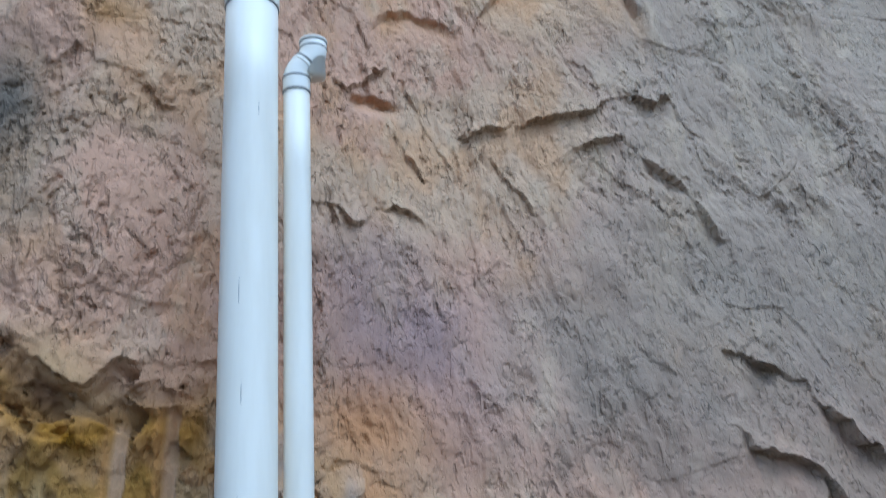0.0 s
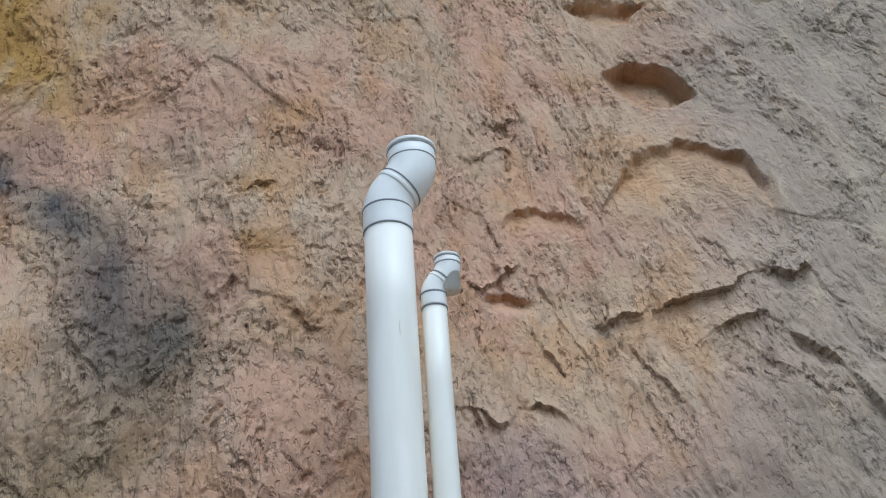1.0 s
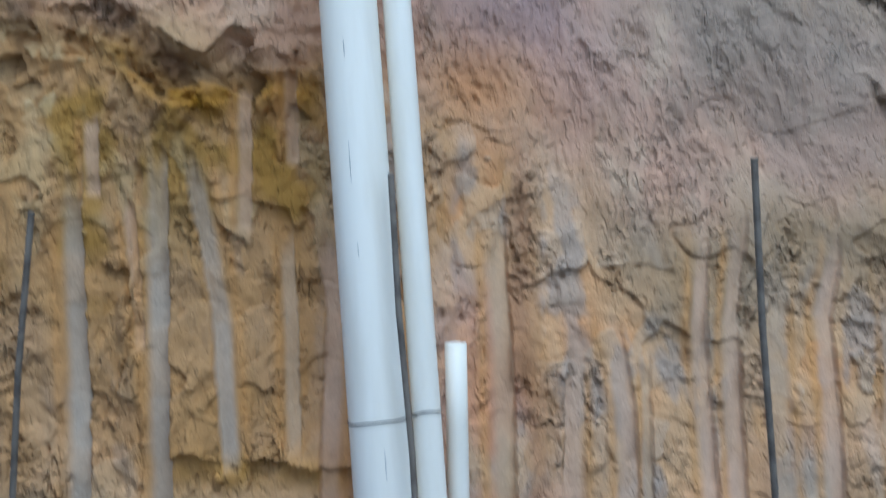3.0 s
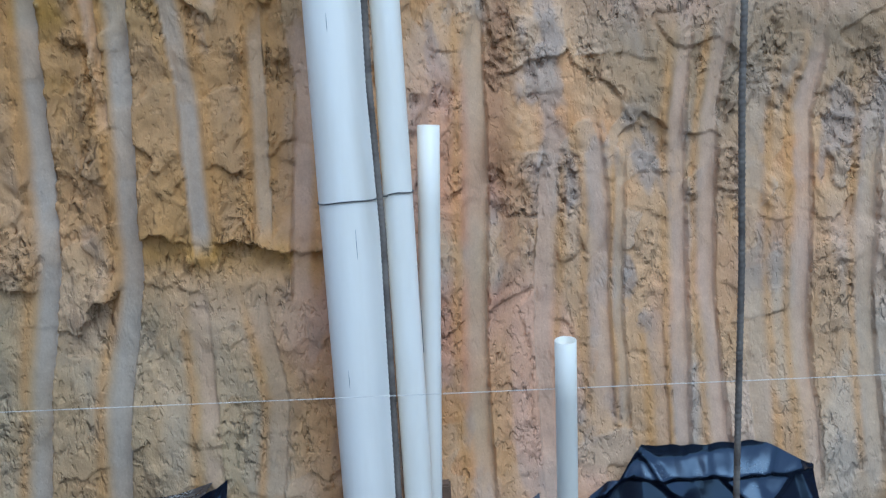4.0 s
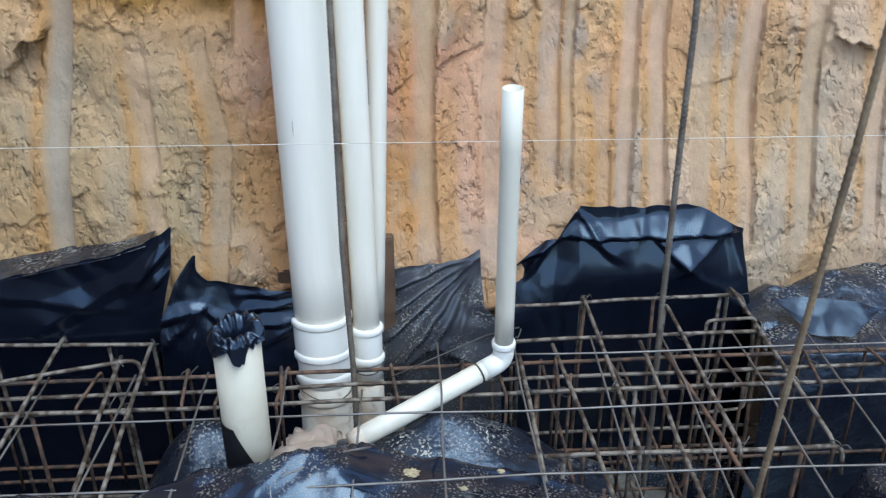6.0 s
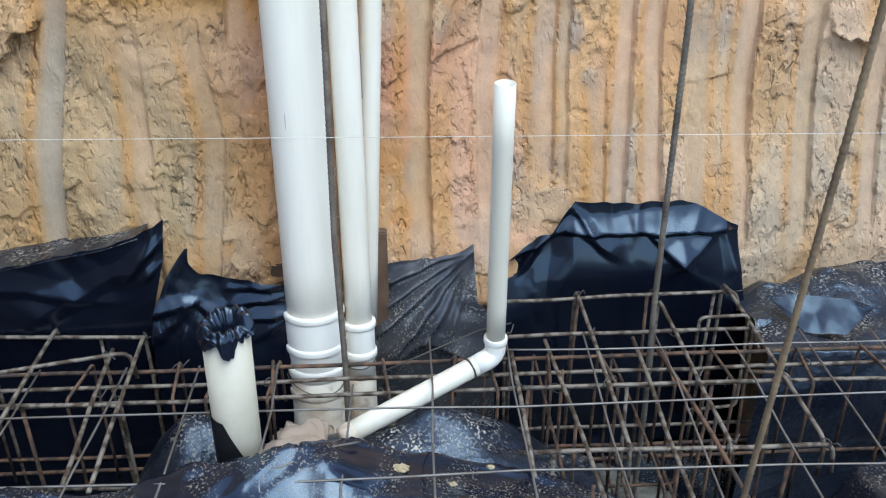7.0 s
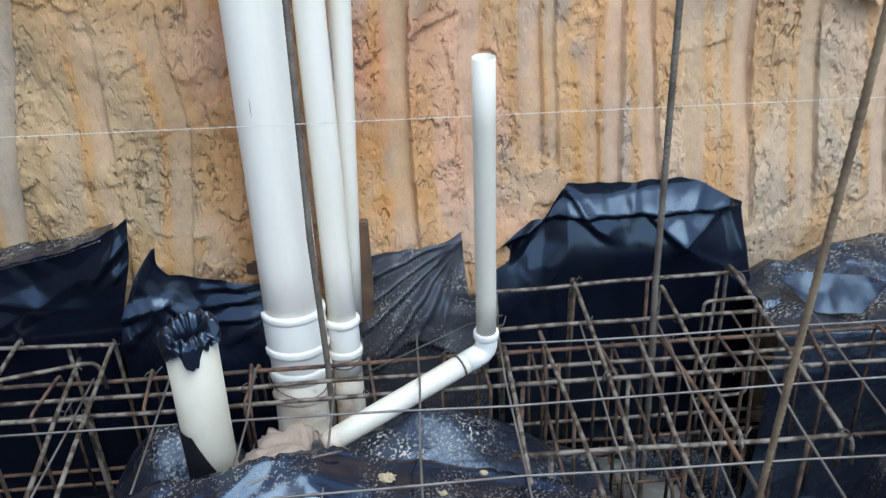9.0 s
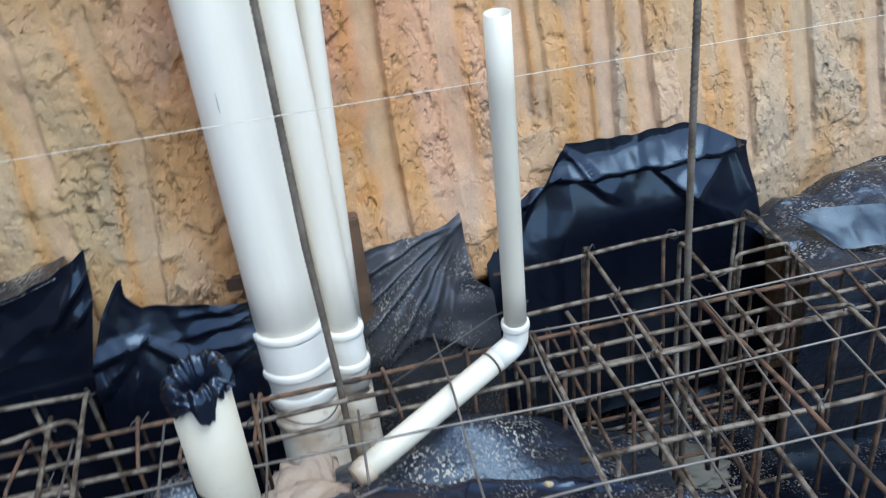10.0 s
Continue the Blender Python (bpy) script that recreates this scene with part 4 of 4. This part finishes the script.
def knots(parent, places, seed):
    """Twisted tie wire where bars cross."""
    rnd = random.Random(seed)
    for x, y, z in places:
        a = rnd.uniform(0.5, 1.1) * rnd.choice((-1, 1))
        side = Vector((math.cos(a), math.sin(a), 0))
        r = rnd.uniform(0.0085, 0.0105)
        ring = [Vector((x, y, z)) + side * (r * math.cos(t)) + Vector((0, 0, 0.9 * r * math.sin(t))) for t in (2 * math.pi * i / 10 for i in range(11))]
        tail = [ring[-1], ring[-1] + side * 0.008 + Vector((0, 0, 0.006)), ring[-1] + side * rnd.uniform(0.012, 0.02) + Vector((0, 0, rnd.uniform(-0.008, 0.016)))]
        part("tie_knot", sweep("tie_knot", ring + tail, 0.0012, TIE, 5), parent, "twisted tie wire")


knots(cage, [(x, y, 0.005) for x in (0.36, 0.515, 0.672, 0.822) for y in (1.528, 1.385, 1.235, 1.065) if x > 0.4 or y < 1.4], 77)
cage = thing("reinforcement_cage", "steel reinforcement cage beside the pipes in dark trench", "steel cage", "steel cages in the trench", (-0.5, 1.3, -0.48))
for k, (y0, y1, z, x0, x1, hook) in enumerate(((1.455, 1.418, 0.0, -1.0, -0.312, 0.0), (1.225, 1.217, 0.0, -1.0, -0.305, -0.06), (1.275, 1.352, 0.012, -0.62, -0.322, -0.05),
                                               (1.45, 1.43, -0.38, -1.0, -0.32, 0.0), (1.24, 1.23, -0.38, -1.0, -0.31, 0.0))):
    pts = [(x0, y0, z), (x1, y1, z)] + ([(x1 + 0.006, y1 - 0.006, z + hook)] if hook else [])
    bar(cage, "longitudinal_bar", pts, R, STEEL, 500 + k * 23)
for k, (x0, x1, y0, y1) in enumerate(((-0.482, -0.478, 1.445, 1.10), (-0.357, -0.325, 1.365, 0.93), (-0.314, -0.288, 1.42, 1.0), (-0.66, -0.66, 1.45, 1.1), (-0.82, -0.82, 1.46, 1.1))):
    pts = [(x1, y1, 0.009), (x0, y0, 0.010)] + ([(x0, y0 + 0.002, -0.40)] if k != 1 else [])
    bar(cage, "crossbar", pts, R, STEEL, 600 + k * 19)
for k, (x, y) in enumerate(((-0.31, 1.23), (-0.47, 1.225), (-0.40, 1.43), (-0.57, 1.23), (-0.62, 1.44))):
    bar(cage, "upright_bar", [(x, y, -0.005), (x + 0.008, y, -0.45)], R * 0.95, RUST if k % 2 else STEEL, 700 + k * 11)

knots(cage, [(-0.48, 1.435, 0.005), (-0.48, 1.222, 0.005), (-0.345, 1.22, 0.005), (-0.305, 1.22, 0.005), (-0.312, 1.415, 0.005), (-0.36, 1.345, 0.01)], 78)
beam = thing("beam_cage", "rusty steel beam reinforcement running past the pipes", "steel cage", "steel cages in the trench", (0.2, 1.33, -0.3))
for k, (y, z) in enumerate(((1.366, -0.033), (1.318, -0.033), (1.272, -0.033))):
    bar(beam, "longitudinal_bar", [(-1.1, y - 0.016, z), (-0.2, y - 0.008, z), (0.3, y + 0.002, z), (1.6, y + 0.012, z)], R, RUST if k == 0 else STEEL, 800 + k * 37)
for k, (y, z) in enumerate(((1.49, -0.30), (1.43, -0.30), (1.39, -0.30))):
    for x0, x1 in ((-1.1, -0.26), (0.36, 1.5)):
        bar(beam, "longitudinal_bar", [(x0, y, z), (x1, y + 0.012, z)], R, RUST if k else STEEL, 900 + k * 37)
for k, x in enumerate((-0.60, -0.40, -0.245, -0.165, -0.075, -0.06, 0.128, 0.262, 0.318, 0.435, 0.53, 0.655, 0.74, 0.905, 1.03, 1.16)):
    low = -0.12 if -0.27 < x < 0.3 else -0.30
    lean = 0.012 * (-1) ** k
    bar(beam, "stirrup", [(x, 1.375, low), (x, 1.375, -0.026), (x + lean, 1.262, -0.026), (x + lean, 1.262, low)], R * 0.78, RUST, 1000 + k * 7, 0.01)

knots(beam, [(x, y, -0.03) for x, y in ((-0.245, 1.36), (-0.165, 1.268), (-0.075, 1.31), (0.128, 1.27), (0.262, 1.366), (0.318, 1.318), (0.435, 1.27), (0.655, 1.37), (0.74, 1.275), (0.905, 1.325))], 79)
cross = thing("beam_cage", "rusty steel beam reinforcement running towards the front", "steel cage", "steel cages in the trench", (0.55, 0.9, -0.3))
for k, (x0, x1, z) in enumerate(((0.428, 0.470, 0.004), (0.592, 0.575, 0.004), (0.628, 0.680, 0.003), (0.44, 0.47, -0.27), (0.58, 0.58, -0.27), (0.66, 0.69, -0.27))):
    bar(cross, "longitudinal_bar", [(x0, 1.372 - 0.03 * (k == 2), z), ((x0 + x1) / 2, 1.1, z), (x1, 0.55, z)], R, RUST if k in (2, 3, 5) else STEEL, 1100 + k * 29)
for k, y in enumerate((1.28, 1.14, 0.99, 0.84)):
    bar(cross, "stirrup", [(0.445, y, 0.0), (0.445, y, -0.27), (0.675, y, -0.27), (0.675, y, 0.0)], R * 0.78, RUST, 1200 + k * 7, 0.012)

mesh = thing("wire_mesh", "thin grey steel wire mesh laid over the cages", "wire mesh", "", (0.2, 1.0, 0.02))
for k, (y, x0) in enumerate(((1.322, 0.345), (1.163, -1.0), (1.004, -1.0), (0.845, -1.0), (0.685, -1.0))):
    xs = np.linspace(x0, 1.5, 14)
    bend = [(x, y + 0.012 * perlin(np.array([2.2 * x + 3 * k]), np.array([0.4]), 91)[0], 0.018 + 0.006 * perlin(np.array([2.7 * x]), np.array([0.4 + k]), 92)[0]) for x in xs]
    part("wire", sweep("wire", bend, 0.0019, WIRE, 6), mesh)
for k, x in enumerate((-0.73, -0.595, -0.462, -0.318, -0.19, -0.052, 0.079, 0.215, 0.352, 0.484, 0.616, 0.755, 0.886, 1.02, 1.155)):
    y1 = 1.30 if x < 0 else (1.235 if k == 6 else 1.372)
    bend = [(x + 0.008 * perlin(np.array([3.1 * t + 5 * k]), np.array([0.7]), 93)[0] + (0.012 if k > 8 else 0) * (1 - t), y1 + (0.5 - y1) * t, 0.015) for t in np.linspace(0, 1, 7)]
    part("wire", sweep("wire", bend, 0.0019, WIRE, 6), mesh)
tagged(new("loose_wire", sweep("loose_wire", bent([(-0.02, 0.90, -0.02), (-0.045, 1.0, 0.03), (0.06, 1.06, 0.03), (0.10, 1.08, 0.02)], 0.02), 0.0019, WIRE, 6)), "bent loose end of grey steel wire", "wire")
tagged(new("loose_wire", sweep("loose_wire", [(0.13, 1.29, 0.0), (0.22, 1.31, 0.03), (0.30, 1.33, 0.055), (0.36, 1.345, 0.06)], 0.0014, TIE, 6)), "thin dark wire stretched beside the waste pipe", "wire")


# ---- pipes ----
def along(a, b, z):
    a, b = Vector(a), Vector(b)
    return a.lerp(b, (z - a.z) / (b.z - a.z))


def collar(name, centre, way, r, bulge, width, mat, parent, label=""):
    """A rounded rim round a pipe."""
    c, w = Vector(centre), Vector(way).normalized()
    prof = [(-0.5, 0.0), (-0.42, 0.75), (-0.2, 1.0), (0.2, 1.0), (0.42, 0.75), (0.5, 0.0)]
    return part(name, sweep(name, [c + w * width * a for a, _ in prof], [r + bulge * b for _, b in prof], mat, 32), parent, label)


def offset_bend(name, start, way, run, rise, tail, r, parent):
    """Two 45 degree elbows that step a pipe aside, with their sockets and joint lines."""
    p, w = Vector(start), Vector(way).normalized()
    x = Vector((1, 0, 0))
    b = p + w * (0.6 * r)
    c = b + w * rise + x * run
    e = c + w * tail
    first = bent([p - w * r, b, c, e], 1.0 * r, 8)
    half = len(first) // 2
    middle = first[half - 1].lerp(first[half], 0.5)
    lower = part(name, sweep(name, first[:half] + [middle], r * 1.05, FITTING, 32, caps=False), parent, "white moulded elbow")
    upper = part(name, sweep(name, [middle] + first[half:], r * 1.05, FITTING, 32, inner=r * 0.93), parent, "white moulded elbow with open socket")
    d = (c - b).normalized()
    m = b.lerp(c, 0.5)
    collar("joint_line", m + d * 0.004, d, r * 1.06, 0.0010, 0.0035, GAP, lower)
    collar("rim", m - d * 0.16 * r, d, r * 1.05, r * 0.05, r * 0.22, FITTING, lower)
    collar("joint_line", c + w * tail * 0.45, w, r * 1.055, 0.0009, 0.003, GAP, upper)
    collar("rim", e - w * 0.10 * r, w, r * 1.05, r * 0.06, r * 0.2, FITTING, upper)
    collar("joint_line", e - w * 0.26 * r, w, r * 1.055, 0.0009, 0.003, GAP, upper)
    collar("joint_line", p, w, r * 1.055, 0.0011, 0.004, GAP, lower)


def riser(name, label, low, top, z0, z1, r, run, rise, tail, sock):
    p = thing(name, label, "pipe", "white drain pipes", along(low, top, z0))
    way = Vector(top) - Vector(low)
    w = way.normalized()
    n = 12
    part("pipe", sweep("pipe", [along(low, top, z0 + (z1 - z0) * k / n) for k in range(n + 1)], r, PVC, 40), p)
    s0, s1 = along(low, top, z1 - 0.004), along(low, top, z1 + sock)
    part("coupling", sweep("coupling", [s0, s0.lerp(s1, 0.06), s0.lerp(s1, 0.94), s1], [r * 1.0, r * 1.045, r * 1.045, r * 1.0], PVC, 40), p)
    collar("joint_line", s0, w, r, 0.0020, 0.004, GAP, p)
    offset_bend("elbow", s1, w, run, rise, tail, r, p)
    return p, w


LOW, TOP = (-0.0005, 1.441, 0.024), (-0.023, 1.638, 2.11)
drain, w = riser("drain_pipe", "thick white plastic drain pipe leaning along the bank", LOW, TOP, -0.05, 2.118, 0.0508, 0.058, 0.062, 0.072, 0.048)
for z, a, h in ((1.50, 255, 0.05), (1.33, 262, 0.04), (1.12, 258, 0.07), (0.99, 262, 0.03), (0.62, 285, 0.05), (0.40, 250, 0.03), (1.86, 290, 0.03)):
    lo, hi = along(LOW, TOP, z), along(LOW, TOP, z + h)
    out = Vector((0.0507 * math.cos(radians(a)), 0.0507 * math.sin(radians(a)), 0))
    part("scuff_mark", sweep("scuff_mark", [lo + out, lo.lerp(hi, 0.5) + out * 1.004, hi + out], [0.0003, 0.0007, 0.0003], GAP, 5), drain, "thin dark scuff mark")
base = Vector(LOW)
down = [base + w * z for z in (0.018, 0.0, -0.05, -0.072, -0.078, -0.11, -0.13)]
part("socket", sweep("socket", down, [0.0545, 0.0555, 0.0545, 0.0535, 0.0525, 0.0525, 0.053], FITTING, 40), drain, "white moulded socket")
collar("rim", base + w * 0.012, w, 0.054, 0.0038, 0.014, FITTING, drain, "thick white rim smeared with lubricant")
collar("rim", base - w * 0.055, w, 0.054, 0.004, 0.016, FITTING, drain)
collar("rim", base - w * 0.105, w, 0.0525, 0.0055, 0.022, FITTING, drain)
part("bend", sweep("bend", bent([base - w * 0.12, base - w * 0.22, base - w * 0.30 + Vector((0, -0.06, 0))], 0.06, 6), 0.0535, FITTING_DIRTY, 40), drain, "muddy lower bend")
collar("rim", base - w * 0.150, w, 0.053, 0.004, 0.014, FITTING_DIRTY, drain)

LOW2, TOP2 = (0.082, 1.459, 0.013), (0.0645, 1.637, 1.93)
vent, w2 = riser("vent_pipe", "slim white plastic vent pipe beside the drain", LOW2, TOP2, -0.06, 1.941, 0.0254, 0.033, 0.037, 0.036, 0.026)
base2 = Vector(LOW2)
part("socket", sweep("socket", [base2 + w2 * z for z in (-0.01, -0.02, -0.07, -0.09, -0.13)], [0.0285, 0.029, 0.0285, 0.0275, 0.0275], FITTING, 32), vent, "white moulded socket")
collar("rim", base2 - w2 * 0.016, w2, 0.028, 0.0042, 0.014, FITTING, vent)
collar("rim", base2 - w2 * 0.078, w2, 0.028, 0.0045, 0.016, FITTING, vent)
part("bend", sweep("bend", bent([base2 - w2 * 0.12, base2 - w2 * 0.2, base2 - w2 * 0.28], 0.04, 4), 0.0275, FITTING_DIRTY, 32), vent, "muddy lower bend")

thin = thing("spare_pipe", "thin white plastic pipe standing open behind the vent", "pipe", "white drain pipes", (0.09, 1.535, 0.0))
part("pipe", sweep("pipe", [Vector((0.0935, 1.528, -0.05)).lerp(Vector((0.1335, 1.575, 0.823)), k / 6) for k in range(7)], 0.0198, PVC, 32, inner=0.0178), thin)
tagged(part("print_bar", box_mesh("print_bar", (0.1025, 1.5275, 0.42), (0.1040, 1.5300, 0.50), GAP), thin), "faint grey print line")

sink = thing("waste_pipe", "thin white waste pipe with elbow and sloping run", "pipe", "white drain pipes", (0.33, 1.30, 0.03))
part("upright", sweep("upright", [Vector((0.3285, 1.305, 0.03)).lerp(Vector((0.3275, 1.277, 0.522)), k / 5) for k in range(6)], 0.0166, PVC_CREAM, 32, inner=0.0146), sink)
way = Vector((-0.273, -0.137, -0.066)).normalized()
elbow = Vector((0.3285, 1.306, 0.018))
part("elbow", sweep("elbow", bent([elbow + Vector((0, 0, 0.040)), elbow, elbow + way * 0.042], 0.018, 7), 0.0185, FITTING, 32), sink, "white moulded elbow")
collar("rim", elbow + Vector((0, 0, 0.034)), (0, 0, 1), 0.0183, 0.0028, 0.014, FITTING, sink)
part("sloping_run", sweep("sloping_run", [elbow + way * d for d in (0.02, 0.10, 0.18, 0.26, 0.300)], 0.0180, PVC_CREAM, 32), sink, "yellowed pipe run")
part("glued_end", sweep("glued_end", [elbow + way * d for d in (0.282, 0.292, 0.306)], [0.0190, 0.0194, 0.0168], FITTING_DIRTY, 24), sink, "chipped white end with glue")
collar("tie", elbow + way * 0.052, way, 0.0190, 0.0014, 0.003, TIE, sink, "dark wire tie")

stub = thing("floor_stub", "yellowed plastic pipe stub stuffed with black plastic", "pipe", "white drain pipes", (-0.088, 1.10, -0.06))
part("pipe", sweep("pipe", [(-0.0905, 1.100, -0.10), (-0.0890, 1.100, 0.05), (-0.0868, 1.100, 0.216)], 0.0352, PVC_OLD, 40, inner=0.0330), stub)
angles, heights = np.linspace(radians(165), radians(292), 20), np.linspace(-0.06, 0.075, 14)
AA, HH = np.meshgrid(angles, heights)
AA = radians(165) + (AA - radians(165)) * (1 - 0.32 * np.clip((HH - 0.01) / 0.065, 0, 1))
part("tape", grid_mesh("tape", np.stack([-0.0895 + 0.0362 * np.cos(AA), 1.100 + 0.0362 * np.sin(AA), HH + 0.003 * np.cos(AA * 2)], -1), TAPE), stub, "strip of black plastic tape")


def crumple(name, centre, radii, seed, mat, fine=0.05, folded=0.0):
    """A lump with creased and dented sides."""
    bm = bmesh.new()
    bmesh.ops.create_icosphere(bm, subdivisions=5, radius=1)
    c = np.array([v.co[:] for v in bm.verts])
    p = 1.3 * c + 0.25 * np.stack([perlin(2 * c[:, 1], 2 * c[:, 2], seed + 4), perlin(2 * c[:, 2], 2 * c[:, 0], seed + 5), perlin(2 * c[:, 0], 2 * c[:, 1], seed + 6)], -1)
    r = 1 - 0.35 * np.abs(perlin(p[:, 0] + 0.7 * p[:, 2], p[:, 1] + seed * 1.37 + 0.5 * p[:, 2], seed)) - 0.22 * np.abs(perlin(1.7 * p[:, 1] - p[:, 0], 1.7 * p[:, 2] + seed * 0.61, seed + 1)) + fine * perlin(6 * p[:, 0], 6 * p[:, 2] + 4 * p[:, 1], seed + 2)
    r = r + folded * creased(2.6 * c[:, 0] + 1.3 * c[:, 2], 2.6 * c[:, 1] - 1.7 * c[:, 2] + 0.6 * c[:, 0], seed) + 0.5 * folded * creased(5.1 * c[:, 2] + 3 * c[:, 0], 5.3 * c[:, 0] - 4 * c[:, 1], seed + 9)
    for v, k in zip(bm.verts, r):
        v.co = Vector([centre[i] + v.co[i] * radii[i] * k for i in range(3)])
    me = bpy.data.meshes.new(name)
    bm.to_mesh(me)
    bm.free()
    me.materials.append(mat)
    me.polygons.foreach_set("use_smooth", [True] * len(me.polygons))
    return me


plug = thing("plastic_plug", "crumpled black plastic stuffed into the pipe stub", "plastic bag", "", (-0.087, 1.10, 0.206))
# a gathered film: stuffed in at the middle, folded over the rim, with a torn tongue in front
AA, BB = np.meshgrid(np.linspace(0, 2 * math.pi, 180), np.linspace(0, 1, 70))
turn = np.cos(AA - radians(285))
ring_x, ring_y = np.cos(AA) * (0.35 + BB), np.sin(AA) * (0.35 + BB)
gather = 0.5 + creased(2.3 * ring_x + 5, 2.3 * ring_y + 2, 815) + 0.6 * creased(4.6 * ring_x + 2 * ring_y, 4.6 * ring_y - ring_x, 817)
radius = 0.004 + 0.0345 * np.minimum(BB, 0.62) / 0.62 + 0.003 * np.clip((BB - 0.62) / 0.38, 0, 1)
radius = radius * (1 + 0.22 * (gather - 0.5) * smooth(0.1, 0.4, BB))
radius = np.where(BB > 0.6, np.maximum(radius, 0.0372), radius)
hang = 0.001 + 0.020 * smooth(0.92, 1.0, turn) + 0.010 * smooth(0.6, 1.0, np.cos(AA - radians(205)))
rise = 0.017 * np.exp(-((BB - 0.42) / 0.20) ** 2) * (0.6 + 0.6 * gather) - 0.030 * np.exp(-(BB / 0.14) ** 2) + 0.006 * np.cos(AA - 1.2)
tall = rise - hang * np.clip((BB - 0.66) / 0.34, 0, 1) + 0.010 * creased(4 * np.cos(AA) * (1 + BB), 4 * np.sin(AA) * (1 + BB), 811) * smooth(0.0, 0.3, BB)
part("film", grid_mesh("film", np.stack([-0.087 + radius * np.cos(AA), 1.10 + radius * np.sin(AA), 0.217 + tall], -1), POLY), plug)
tagged(new("mortar_lump", crumple("mortar_lump", (-0.015, 1.25, -0.15), (0.075, 0.10, 0.045), 821, MORTAR, 0.03, 0.05)), "pinkish brown mortar lump round the pipe feet", "mortar")
tagged(new("mortar_lump", crumple("mortar_lump", (-0.010, 1.155, -0.098), (0.085, 0.085, 0.040), 823, MORTAR, 0.03, 0.04)), "brown mortar spread at the foot of the stub", "mortar")
tagged(new("stone", crumple("stone", (0.135, 1.235, -0.075), (0.060, 0.03, 0.026), 827, STONE, 0.02, 0.15)), "flat brown stone under the waste pipe", "stone")
for k, (x, y, z, s) in enumerate(((0.088, 1.062, -0.012, 0.020), (0.162, 1.050, -0.008, 0.016), (0.05, 1.005, -0.018, 0.008), (0.24, 1.02, -0.015, 0.007), (-0.10, 1.02, -0.02, 0.006), (0.30, 1.06, -0.02, 0.008))):
    tagged(new("clod", crumple("clod", (x, y, z), (s * 0.85, s * 0.6, s * 0.4), 830 + k, CLOD, 0.0, 0.5)), "dry ochre clod of soil on the plastic", "clod", "clods on the plastic")
for k, (x, y, z, a, b, c) in enumerate(((0.49, 1.54, -0.46, 0.08, 0.05, 0.035), (0.58, 1.49, -0.46, 0.10, 0.06, 0.035), (0.67, 1.42, -0.46, 0.09, 0.07, 0.03), (0.58, 1.38, -0.48, 0.07, 0.05, 0.03))):
    tagged(new("rubble", crumple("rubble", (x, y, z), (a, b, c), 850 + k, DIM_STONE)), "pale broken concrete in the trench bottom", "rubble", "rubble in the trench")

# tie wires round both risers
ties = thing("tie_wire", "thin dark wire tying both pipes together", "wire", "", along(LOW, TOP, 0.712))
for lo, hi, r, z in ((LOW, TOP, 0.0508, 0.712), (LOW2, TOP2, 0.0254, 0.715)):
    c = along(lo, hi, z)
    ring = [c + Vector(((r + 0.0012) * math.cos(a), (r + 0.0012) * math.sin(a), 0.004 * math.cos(a + 1) + 0.0015 * math.sin(3 * a))) for a in (2 * math.pi * k / 40 for k in range(41))]
    part("loop", sweep("loop", ring, 0.0013, TIE, 6), ties)
c = along(LOW, TOP, 0.712)
part("twist", sweep("twist", [c + Vector((0.049, -0.012, 0.002)), c + Vector((0.056, -0.02, 0.006)), c + Vector((0.068, -0.012, 0.004))], 0.0018, TIE, 6), ties)
for k, (x, y, z, r) in enumerate(((0.0, 1.425, -0.085, 0.058), (0.083, 1.452, -0.075, 0.0325))):
    ring = [Vector((x + r * math.cos(a), y + r * math.sin(a), z + 0.02 * math.sin(a * 1.0 + k) + 0.008 * math.sin(2 * a))) for a in (2 * math.pi * i / 36 for i in range(37))]
    tagged(new("tie_wire", sweep("tie_wire", ring, 0.0012, TIE, 6)), "thin dark wire looped round a pipe socket", "wire")

tagged(new("string_line", sweep("string_line", [(-1.9, 1.348, 0.432), (-0.6, 1.365, 0.414), (0.2, 1.376, 0.403), (1.0, 1.387, 0.393), (2.2, 1.404, 0.377)], 0.0006, STRING, 6)), "taut pale string line across the trench", "string")
for k, (x, z) in enumerate(((0.122, 0.15), (-0.078, 0.085))):
    tagged(new("stake", box_mesh("stake", (x - 0.016, 1.535, -0.3), (x + 0.016, 1.56, z), WOOD, 0.003)), "dark brown wooden stake behind the pipes", "stake", "stakes behind the pipes")
